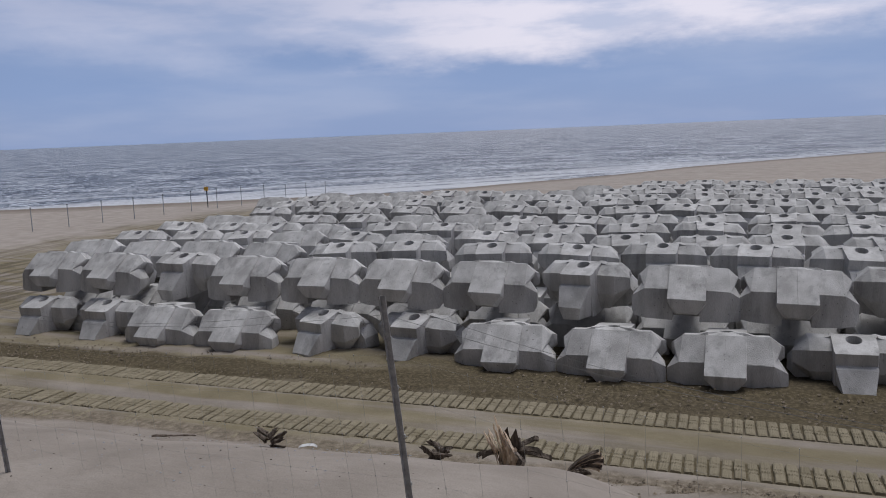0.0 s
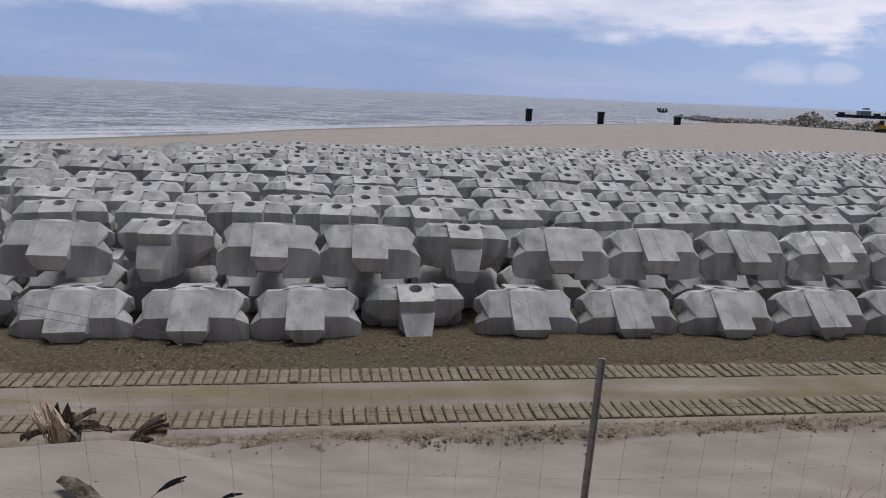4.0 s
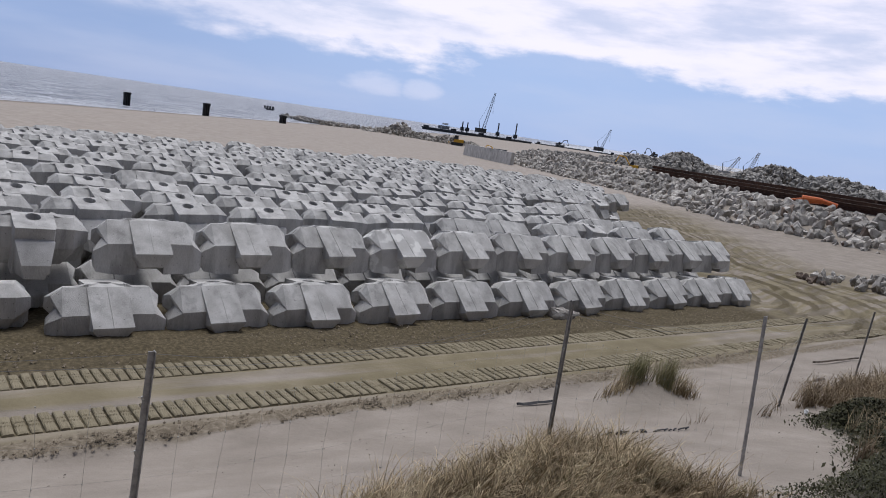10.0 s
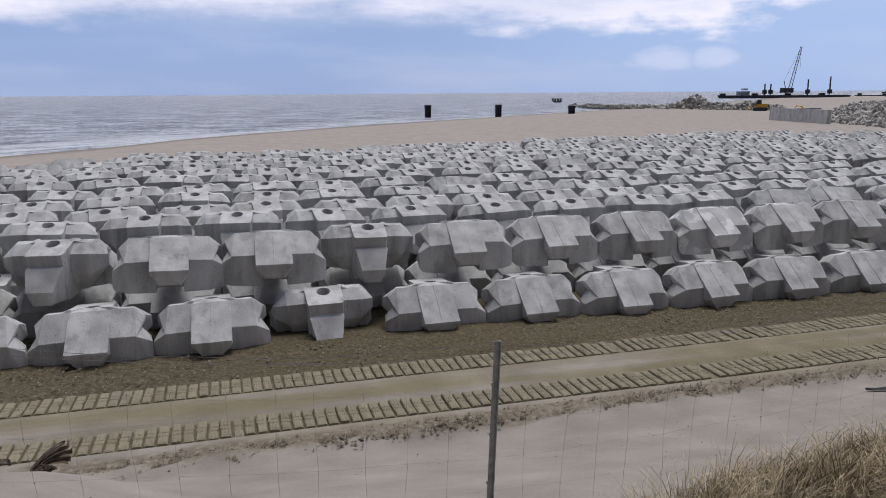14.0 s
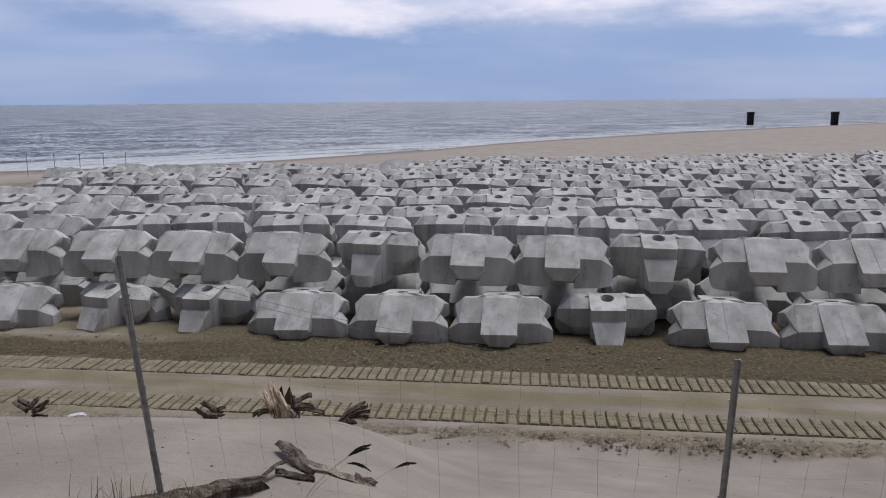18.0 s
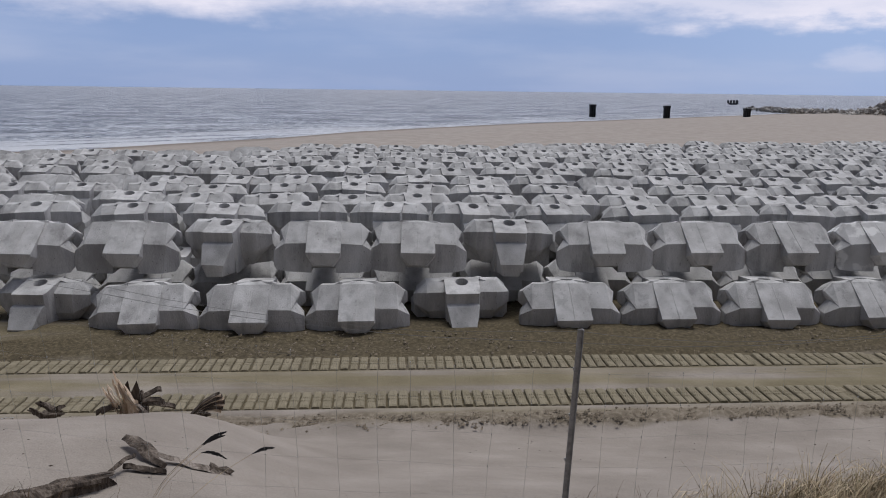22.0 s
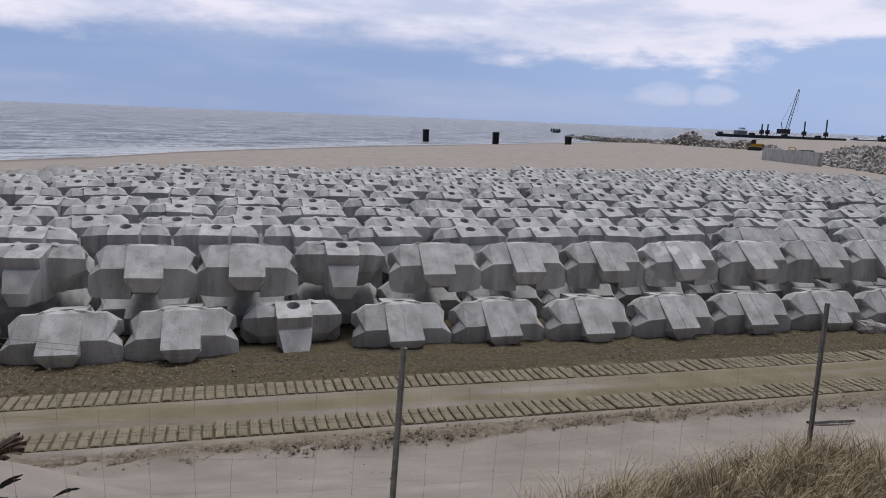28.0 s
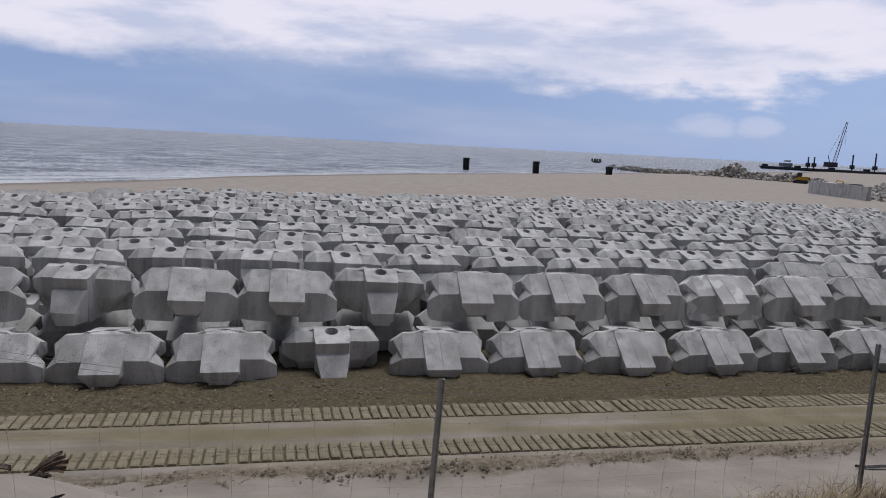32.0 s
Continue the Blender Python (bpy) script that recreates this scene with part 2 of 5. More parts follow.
CONCRETE = material("cast_concrete", [(0.345, 0.335, 0.325), (0.45, 0.44, 0.428), (0.57, 0.56, 0.548)], 2.2, 0.85, 0.4, 50, streak=0.2, per_object=0.09, stretch=(1.3, 1.3, 0.4), spots=(7.0, 0.685, (0.27, 0.26, 0.25)))
STEEL = material("galvanised_steel", [(0.24, 0.235, 0.23), (0.40, 0.39, 0.38)], 20, 0.55, 0.1, 120, metal=0.35)
WIRE = material("fence_wire", [(0.30, 0.30, 0.29), (0.44, 0.44, 0.42)], 30, 0.5, 0, 100, metal=0.6)
PAD = material("pressed_damp_sand", [(0.185, 0.157, 0.102), (0.255, 0.22, 0.152)], 3, 0.9, 0.5, 90, island=0.06)
ROCK = material("quarried_granite", [(0.24, 0.215, 0.19), (0.37, 0.345, 0.315), (0.53, 0.505, 0.475)], 2.5, 0.85, 0.5, 30, island=0.35, bdist=0.05)
DARK_ROCK = material("grey_rubble", [(0.17, 0.16, 0.15), (0.28, 0.266, 0.25), (0.42, 0.40, 0.37)], 1.5, 0.9, 0.5, 20, island=0.3, bdist=0.05)
BOULDER = material("brown_boulder", [(0.10, 0.075, 0.06), (0.17, 0.13, 0.105), (0.27, 0.215, 0.175)], 2.5, 0.85, 0.5, 30, island=0.3, bdist=0.05)
RUST = material("rusted_steel", [(0.05, 0.03, 0.025), (0.10, 0.055, 0.04)], 2, 0.8, 0.3, 30, island=0.25)
BLACK = material("tarred_timber", [(0.012, 0.012, 0.014), (0.03, 0.03, 0.033)], 3, 0.6, 0.2, 30)
ORANGE = material("orange_paint", [(0.50, 0.10, 0.03), (0.62, 0.17, 0.05)], 3, 0.5, 0.1, 30)
YELLOW = material("yellow_paint", [(0.60, 0.33, 0.03), (0.72, 0.42, 0.06)], 3, 0.5, 0.1, 30)
DARK_STEEL = material("dark_painted_steel", [(0.035, 0.04, 0.05), (0.07, 0.075, 0.085)], 2, 0.6, 0.1, 30)
PALE_STEEL = material("grey_painted_steel", [(0.25, 0.27, 0.30), (0.38, 0.39, 0.41)], 2, 0.6, 0.1, 30)
WHITE_PAINT = material("white_paint", [(0.6, 0.6, 0.6), (0.75, 0.75, 0.74)], 2, 0.6, 0.1, 30)
GLASS = material("dark_cab_glass", [(0.02, 0.025, 0.03), (0.035, 0.04, 0.05)], 2, 0.1, 0, 30)
WOOD = material("weathered_driftwood", [(0.03, 0.023, 0.018), (0.085, 0.065, 0.05), (0.19, 0.155, 0.125)], 14, 0.9, 0.8, 60, stretch=(1, 1, 0.2))
GREY_WOOD = material("bleached_driftwood", [(0.08, 0.065, 0.05), (0.20, 0.165, 0.135), (0.36, 0.31, 0.265)], 14, 0.9, 0.8, 60, stretch=(1, 1, 0.2))
FRESH_WOOD = material("split_pale_wood", [(0.36, 0.25, 0.16), (0.56, 0.43, 0.31), (0.76, 0.66, 0.53)], 9, 0.8, 0.5, 60, stretch=(1, 1, 0.15))
STRAW = material("dry_marram_blade", [(0.17, 0.125, 0.07), (0.31, 0.24, 0.145), (0.50, 0.41, 0.27)], 3, 0.8, 0, 20, island=0.5)
BROWN = material("withered_marram_blade", [(0.10, 0.07, 0.04), (0.18, 0.13, 0.08), (0.28, 0.21, 0.13)], 3, 0.8, 0, 20, island=0.4)
GREEN = material("green_marram_blade", [(0.12, 0.12, 0.055), (0.21, 0.195, 0.095), (0.31, 0.27, 0.15)], 3, 0.8, 0, 20, island=0.35)
LEAF = material("shrub_leaf", [(0.024, 0.025, 0.011), (0.058, 0.056, 0.024)], 3, 0.8, 0, 20, island=0.5)


def smooth(a, b, v):
    k = np.clip((v - a) / (b - a), 0, 1)
    return k * k * (3 - 2 * k)


# ---- ground ----
ROAD = 0.14
SEA = -0.3
BANK_Y, BANK_X = [-200, 0, 22, 28, 34, 50, 70, 83, 90], [66, 57, 54.5, 53.5, 54, 62.5, 70.5, 75.5, 79]
SHORE = ([-400, -60, -45, -34, -26, -21, -12, -6, 3, 18, 32, 78, 140, 400], [-150, 45, 51, 56, 61, 68, 79, 90, 101, 117, 130, 172, 230, 480])


def ground_z(x, y):
    """Height of the one sheet of sand: dune, road, beach and sea bed."""
    x, y = np.asarray(x, float), np.asarray(y, float)
    far = np.interp(x, [-30, -8, -4, -3, -2, 5, 8.5, 14, 25, 60], [8.65, 8.75, 9.05, 9.25, 9.35, 9.5, 9.35, 9.7, 11, 12])
    top = np.interp(x, [-30, -8, -4, 0, 3, 6, 9, 12, 20, 40], [1.95, 2.0, 2.13, 1.85, 1.8, 1.42, 1.25, 1.2, 1.0, 0.8])
    u = np.clip((y - 4.4) / (far - 4.4), 0, 1)
    left = 1 - smooth(-3.6, -1.8, x)
    shape = left * (1 - u**2.1) + (1 - left) * (1 - u) ** 1.15
    z = ROAD + (top - ROAD) * shape
    z = z + np.clip(4.4 - y, 0, 12) * 0.25
    z += 0.24 * np.exp(-(((x - 2.7) / 1.0) ** 2 + ((y - 3.9) / 0.7) ** 2))
    # sand banked up against the first blocks
    z += 0.03 * smooth(12.2, 13.7, y) * (1 - smooth(14.2, 15.0, y)) * (1 - smooth(20.5, 22.5, x)) * smooth(-24, -19, x)
    z -= 0.05 * smooth(14.2, 15, y) * (1 - smooth(38, 44, y))
    # beach, falling to the water
    inland = (np.interp(x, *SHORE) - y) * 0.72
    beach = np.clip(inland * 0.035, -8, 0.55) + SEA
    beach = np.where(inland > 0, beach + 0.25 * np.exp(-(((inland - 24) / 12) ** 2)), beach)
    # embankment behind the stones, and a hump with a tuft
    d = x - np.interp(y, BANK_Y, BANK_X)
    rise = 1.85 * smooth(-0.5, 7, d) * (1 - smooth(92, 99, y))
    z += 0.42 * np.exp(-(((x - 9.35) / 0.75) ** 2 + ((y - 8.2) / 0.55) ** 2))
    z = z - 0.048 * (smooth(10.22, 10.34, y) * (1 - smooth(10.88, 10.97, y)) + smooth(11.74, 11.85, y) * (1 - smooth(12.39, 12.49, y))) * (x > -27) * (x < 26)
    k = smooth(38, 60, y)
    z = z * (1 - k) + np.minimum(beach, 0.5) * k
    z = np.minimum(z, np.where(inland < 6, beach + 0.02, 99))
    return z + rise


def axis(stops):
    out = []
    for (a, b, s) in stops:
        out += list(np.arange(a, b - 1e-6, s))
    return np.array(out + [stops[-1][1]])


def make_ground():
    xs = axis([(-4500, -500, 800), (-500, -100, 50), (-100, -26, 4), (-26, 40, 0.22), (40, 110, 2.5), (110, 500, 40), (500, 4500, 800)])
    ys = axis([(-4000, -60, 900), (-60, -4, 6), (-4, 3.2, 0.4), (3.2, 14.6, 0.11), (14.6, 30, 0.2), (30, 46, 0.36), (46, 190, 3), (190, 700, 60), (700, 4500, 900)])
    X, Y = np.meshgrid(xs, ys)
    Z = ground_z(X, Y)
    rnd = np.random.RandomState(4)
    near = (np.abs(X - 5) < 35) & (Y > 2) & (Y < 46)
    bumps = np.zeros_like(Z)
    for k in range(26):
        a, f = rnd.uniform(0, 6.28), rnd.uniform(0.5, 5.0)
        bumps += np.sin((np.cos(a) * X + np.sin(a) * Y) * f + rnd.uniform(0, 6)) * 0.02 / f
    Z = Z + bumps * near * 0.55 * (1 - smooth(9.5, 9.9, Y) * (1 - smooth(12.3, 12.6, Y)))
    # crumbled edge where the machine has scraped the dune
    edge = np.interp(X, [-30, -4, -2, 5, 8.5, 14, 25], [9.0, 9.35, 9.72, 9.88, 9.75, 10.05, 11])
    crumb = np.exp(-(((Y - edge) / 0.22) ** 2)) * near
    Z += crumb * (0.04 + rnd.uniform(-0.05, 0.06, Z.shape))
    bank = smooth(12.3, 12.7, Y) * (1 - smooth(13.8, 14.2, Y)) * near
    Z += bank * rnd.uniform(-0.02, 0.03, Z.shape)
    # ruts where the road swings round the end of the stack
    R = np.hypot(X - 21.5 - 0.85 * np.maximum(Y - 19.5, 0), np.minimum(Y - 19.5, 0))
    turn = smooth(20.5, 23.5, X) * (Y > 9.6) * (Y < 45)
    for k in range(16):
        r, w = 4.6 + 0.85 * k + rnd.uniform(-0.3, 0.3), rnd.uniform(0.2, 0.4)
        off = rnd.uniform(-1.2, 1.2)
        Z += rnd.uniform(-0.20, 0.08) * np.exp(-(((R + off * np.sin(np.arctan2(Y - 19.5, X - 21.5) * 1.5 + k) - r) / w) ** 2)) * turn
    nx, ny = len(xs), len(ys)
    verts = np.stack([X.ravel(), Y.ravel(), Z.ravel()], 1)
    i = np.arange(nx * ny).reshape(ny, nx)
    faces = np.stack([i[:-1, :-1].ravel(), i[:-1, 1:].ravel(), i[1:, 1:].ravel(), i[1:, :-1].ravel()], 1)
    me = bpy.data.meshes.new("ground")
    me.from_pydata(verts.tolist(), [], faces.tolist())
    me.polygons.foreach_set("use_smooth", [True] * len(faces))
    return me


def sand_material():
    m = bpy.data.materials.new("sand")
    m.use_nodes = True
    nt = m.node_tree
    N, L = nt.nodes.new, nt.links.new
    b = nt.nodes["Principled BSDF"]
    tc, sep = N("ShaderNodeTexCoord"), N("ShaderNodeSeparateXYZ")
    L(tc.outputs["Object"], sep.inputs[0])
    wob = N("ShaderNodeTexNoise"); wob.inputs["Scale"].default_value, wob.inputs["Detail"].default_value = 0.9, 6
    L(tc.outputs["Object"], wob.inputs["Vector"])

    def math_node(op, a, bb=None, c=None):
        n = N("ShaderNodeMath"); n.operation = op
        for k, v in enumerate((a, bb, c)):
            if v is None:
                continue
            if isinstance(v, (int, float)):
                n.inputs[k].default_value = v
            else:
                L(v, n.inputs[k])
        return n.outputs[0]

    def ranged(v, a, bb):
        n = N("ShaderNodeMapRange"); n.interpolation_type = "SMOOTHSTEP"
        n.inputs["From Min"].default_value, n.inputs["From Max"].default_value = a, bb
        L(v, n.inputs["Value"])
        return n.outputs["Result"]

    def noise_of(scale, detail=4, vec=None, dist=0.0):
        n = N("ShaderNodeTexNoise"); n.inputs["Scale"].default_value, n.inputs["Detail"].default_value = scale, detail
        n.inputs["Distortion"].default_value = dist
        L(vec or tc.outputs["Object"], n.inputs["Vector"])
        return n.outputs["Fac"]

    def ramp_of(v, cols):
        n = N("ShaderNodeValToRGB"); e = n.color_ramp.elements
        e[0].position, e[0].color = cols[0][0], (*cols[0][1], 1)
        e[1].position, e[1].color = cols[-1][0], (*cols[-1][1], 1)
        for p, c in cols[1:-1]:
            e.new(p).color = (*c, 1)
        L(v, n.inputs["Fac"])
        return n.outputs["Color"]

    def mixed(f, a, bb):
        n = N("ShaderNodeMix"); n.data_type = "RGBA"
        L(f, n.inputs["Factor"]); L(a, n.inputs[6]); L(bb, n.inputs[7])
        return n.outputs[2]

    y = math_node("MULTIPLY_ADD", wob.outputs["Fac"], 0.6, math_node("ADD", sep.outputs["Y"], -0.3))
    grain = noise_of(70, 3)
    mott = math_node("MULTIPLY_ADD", grain, 0.5, noise_of(1.3, 5))
    dune = ramp_of(mott, [(0.4, (0.195, 0.168, 0.141)), (0.75, (0.25, 0.218, 0.186)), (1.0, (0.305, 0.268, 0.231))])
    damp = ramp_of(mott, [(0.4, (0.14, 0.117, 0.073)), (0.75, (0.192, 0.163, 0.104)), (1.0, (0.245, 0.21, 0.145))])
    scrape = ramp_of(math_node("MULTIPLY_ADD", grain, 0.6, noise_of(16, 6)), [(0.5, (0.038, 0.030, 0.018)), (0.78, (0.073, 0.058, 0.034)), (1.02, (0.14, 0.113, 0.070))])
    mp = N("ShaderNodeMapping"); mp.inputs["Scale"].default_value = (0.12, 1.4, 1)
    L(tc.outputs["Object"], mp.inputs["Vector"])
    streak = noise_of(1.6, 4, mp.outputs[0])
    damp = mixed(ranged(streak, 0.42, 0.68), damp, dune)
    beach = ramp_of(mott, [(0.4, (0.255, 0.219, 0.188)), (0.75, (0.315, 0.276, 0.242)), (1.0, (0.365, 0.327, 0.288))])
    c = mixed(ranged(y, 9.55, 9.75), dune, damp)
    loose = ramp_of(math_node("MULTIPLY_ADD", grain, 0.6, noise_of(11, 6)), [(0.5, (0.085, 0.068, 0.048)), (0.78, (0.16, 0.132, 0.098)), (1.02, (0.26, 0.22, 0.17))])
    crumb = math_node("MULTIPLY", ranged(y, 9.55, 9.72), math_node("SUBTRACT", 1.0, ranged(y, 9.95, 10.15)))
    c = mixed(math_node("MULTIPLY", crumb, 0.9), c, loose)
    wfar = math_node("MULTIPLY", math_node("SUBTRACT", 1.0, ranged(sep.outputs["X"], -10.5, -6.0)), ranged(y, 13.15, 13.35))
    bankf = math_node("MULTIPLY", math_node("SUBTRACT", ranged(y, 12.15, 12.55), wfar), math_node("SUBTRACT", 1.0, ranged(sep.outputs["X"], 20.5, 22.5)))
    c = mixed(math_node("MULTIPLY", bankf, 0.95), c, scrape)
    # troughs of the prints: shadow between the pads, painted as dark sand colour
    trough_shade = math_node("MULTIPLY", math_node("LESS_THAN", math_node("ABSOLUTE", math_node("SUBTRACT", math_node("ABSOLUTE", math_node("SUBTRACT", sep.outputs["Y"], 11.36)), 0.755)), 0.27), math_node("LESS_THAN", sep.outputs["X"], 24.0))
    c = mixed(math_node("MULTIPLY", trough_shade, 0.75), c, scrape)
    # beyond the stack: pale churned sand, with darker wheel marks round its end
    east = ranged(math_node("MULTIPLY_ADD", math_node("MAXIMUM", math_node("ADD", sep.outputs["Y"], -19.5), 0.0), -0.85, math_node("MULTIPLY_ADD", noise_of(0.5, 3), 4.0, sep.outputs["X"])), 35, 42)
    c = mixed(math_node("MULTIPLY", east, ranged(y, 9.8, 12)), c, dune)
    west = math_node("SUBTRACT", 1.0, ranged(math_node("MULTIPLY_ADD", noise_of(0.4, 3), 8.0, sep.outputs["X"]), -31, -26))
    c = mixed(math_node("MULTIPLY", west, ranged(y, 17, 24)), c, beach)
    # wheel marks lead back along the western end
    mpw = N("ShaderNodeMapping"); mpw.inputs["Scale"].default_value = (1.5, 0.16, 1); mpw.inputs["Rotation"].default_value = (0, 0, radians(14))
    L(tc.outputs["Object"], mpw.inputs["Vector"])
    wm = math_node("MULTIPLY", ranged(noise_of(1.5, 5, mpw.outputs[0]), 0.48, 0.60), math_node("MULTIPLY", math_node("SUBTRACT", 1.0, ranged(sep.outputs["X"], -21.5, -18.5)), math_node("MULTIPLY", ranged(y, 13.4, 15), math_node("SUBTRACT", 1.0, west))))
    c = mixed(math_node("MULTIPLY", wm, 0.7), c, scrape)
    # wheel marks swing round the end of the stack
    oy = math_node("ADD", sep.outputs["Y"], -19.5)
    ox = math_node("ADD", sep.outputs["X"], math_node("MULTIPLY_ADD", math_node("MAXIMUM", oy, 0.0), -0.85, -21.5))
    oy = math_node("MINIMUM", oy, 0.0)
    rad = math_node("SQRT", math_node("ADD", math_node("MULTIPLY", ox, ox), math_node("MULTIPLY", oy, oy)))
    ang = math_node("ARCTAN2", oy, ox)
    pol = N("ShaderNodeCombineXYZ")
    L(math_node("MULTIPLY_ADD", math_node("SINE", math_node("MULTIPLY", ang, 2.0)), 0.8, rad), pol.inputs[0]); L(math_node("MULTIPLY_ADD", sep.outputs["Y"], 0.03, math_node("MULTIPLY", ang, 1.2)), pol.inputs[1])
    lanes = math_node("MULTIPLY", ranged(noise_of(1.5, 4, pol.outputs[0]), 0.46, 0.56), ranged(sep.outputs["X"], 19.5, 23))
    lanes = math_node("MULTIPLY", lanes, math_node("SUBTRACT", 1.0, ranged(rad, 12.0, 17.0)))
    lanes = math_node("MULTIPLY", lanes, ranged(y, 9.9, 10.4))
    wavy = math_node("MULTIPLY_ADD", noise_of(0.35, 2), 9.0, math_node("MULTIPLY", rad, 7.5))
    ruts = math_node("MULTIPLY", ranged(math_node("SINE", wavy), 0.1, 0.75), ranged(noise_of(0.45, 3), 0.36, 0.50))
    ruts = math_node("MULTIPLY", ruts, math_node("MULTIPLY", ranged(sep.outputs["X"], 20.5, 24), math_node("SUBTRACT", 1.0, ranged(rad, 10.0, 15.0))))
    ruts = math_node("MULTIPLY", ruts, ranged(y, 9.9, 10.4))
    lanes = math_node("MAXIMUM", math_node("MULTIPLY", lanes, 0.6), ruts)
    track = ramp_of(mott, [(0.4, (0.05, 0.04, 0.02)), (1.0, (0.10, 0.08, 0.045))])
    c = mixed(math_node("MULTIPLY", lanes, 0.85), c, track)
    c = mixed(ranged(y, 38, 46), c, beach)
    wet = math_node("SUBTRACT", 1.0, ranged(sep.outputs["Z"], SEA + 0.02, SEA + 0.28))
    wetc = ramp_of(mott, [(0.4, (0.13, 0.105, 0.08)), (1.0, (0.20, 0.165, 0.13))])
    c = mixed(math_node("MULTIPLY", wet, 0.8), c, wetc)
    L(c, b.inputs["Base Color"])
    b.inputs["Roughness"].default_value = 0.95
    b.inputs["Specular IOR Level"].default_value = 0.15
    bp = N("ShaderNodeBump"); bp.inputs["Strength"].default_value, bp.inputs["Distance"].default_value = 0.5, 0.03
    L(math_node("MULTIPLY_ADD", grain, 0.3, noise_of(9, 5)), bp.inputs["Height"]); L(bp.outputs[0], b.inputs["Normal"])
    return m


def sea_material():
    m = bpy.data.materials.new("sea_water")
    m.use_nodes = True
    nt = m.node_tree
    N, L = nt.nodes.new, nt.links.new
    b = nt.nodes["Principled BSDF"]
    tc = N("ShaderNodeTexCoord")
    mp = N("ShaderNodeMapping"); mp.inputs["Rotation"].default_value = (0, 0, radians(-41)); mp.inputs["Scale"].default_value = (0.8, 1.15, 1)
    L(tc.outputs["Object"], mp.inputs["Vector"])
    a, c2 = N("ShaderNodeTexNoise"), N("ShaderNodeTexNoise")
    a.inputs["Scale"].default_value, a.inputs["Detail"].default_value = 1.5, 9
    a.inputs["Roughness"].default_value = 0.78
    c2.inputs["Scale"].default_value, c2.inputs["Detail"].default_value = 0.12, 5
    L(mp.outputs[0], a.inputs["Vector"]); L(mp.outputs[0], c2.inputs["Vector"])
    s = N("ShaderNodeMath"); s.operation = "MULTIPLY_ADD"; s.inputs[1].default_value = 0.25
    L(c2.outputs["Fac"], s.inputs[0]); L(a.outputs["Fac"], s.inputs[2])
    bp = N("ShaderNodeBump"); bp.inputs["Strength"].default_value, bp.inputs["Distance"].default_value = 0.6, 0.5
    L(s.outputs[0], bp.inputs["Height"]); L(bp.outputs[0], b.inputs["Normal"])
    # glints, foam flecks and shaded wave troughs, all painted into the base colour
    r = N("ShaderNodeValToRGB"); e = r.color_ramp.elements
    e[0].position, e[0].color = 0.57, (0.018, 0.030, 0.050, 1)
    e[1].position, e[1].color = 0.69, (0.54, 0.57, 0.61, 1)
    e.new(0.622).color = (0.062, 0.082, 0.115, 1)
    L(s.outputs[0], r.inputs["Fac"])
    # lines of broken surf along the shore
    mp2 = N("ShaderNodeMapping"); mp2.vector_type = "POINT"
    mp2.inputs["Rotation"].default_value = (0, 0, radians(-41)); mp2.inputs["Scale"].default_value = (1, 1, 1)
    L(tc.outputs["Object"], mp2.inputs["Vector"])
    sp = N("ShaderNodeSeparateXYZ"); L(mp2.outputs[0], sp.inputs[0])
    near = N("ShaderNodeMapRange"); near.inputs["From Min"].default_value, near.inputs["From Max"].default_value = 98, 64
    L(sp.outputs["Y"], near.inputs["Value"])
    mp3 = N("ShaderNodeMapping"); mp3.inputs["Scale"].default_value = (0.035, 0.30, 1); L(mp2.outputs[0], mp3.inputs["Vector"])
    n3 = N("ShaderNodeTexNoise"); n3.inputs["Scale"].default_value, n3.inputs["Detail"].default_value = 1.0, 6; L(mp3.outputs[0], n3.inputs["Vector"])
    fo = N("ShaderNodeMapRange"); fo.interpolation_type = "SMOOTHSTEP"; fo.inputs["From Min"].default_value, fo.inputs["From Max"].default_value = 0.46, 0.56
    L(n3.outputs["Fac"], fo.inputs["Value"])
    fm = N("ShaderNodeMath"); fm.operation = "MULTIPLY"; L(near.outputs[0], fm.inputs[0]); L(fo.outputs[0], fm.inputs[1])
    mx = N("ShaderNodeMix"); mx.data_type = "RGBA"; mx.inputs[7].default_value = (0.62, 0.63, 0.65, 1)
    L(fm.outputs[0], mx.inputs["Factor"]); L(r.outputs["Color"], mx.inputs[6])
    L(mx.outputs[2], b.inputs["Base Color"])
    sp2 = N("ShaderNodeMath"); sp2.operation = "MULTIPLY_ADD"; sp2.inputs[1].default_value = -0.28; sp2.inputs[2].default_value = 0.28
    L(fm.outputs[0], sp2.inputs[0]); L(sp2.outputs[0], b.inputs["Specular IOR Level"])
    b.inputs["Roughness"].default_value = 0.35
    b.inputs["IOR"].default_value = 1.33
    return m


ground = tagged(new("ground", make_ground()), "pale dry sand of dune, track and beach", "sand ground", kind="structure")
ground.data.materials.append(sand_material())
me = bpy.data.meshes.new("water")
me.from_pydata([(-4500, -300, SEA), (4500, -300, SEA), (4500, 4600, SEA), (-4500, 4600, SEA)], [], [(0, 1, 2, 3)])
water = tagged(new("water", me), "grey choppy sea under an overcast sky", "sea", kind="structure")
me.materials.append(sea_material())


# ---- mesh helpers ----
def hull(bm, pts):
    vs = [bm.verts.new(p) for p in pts]
    got = bmesh.ops.convex_hull(bm, input=vs)
    dead = [g for g in got["geom_interior"] if isinstance(g, bmesh.types.BMVert)]
    if dead:
        bmesh.ops.delete(bm, geom=dead, context="VERTS")


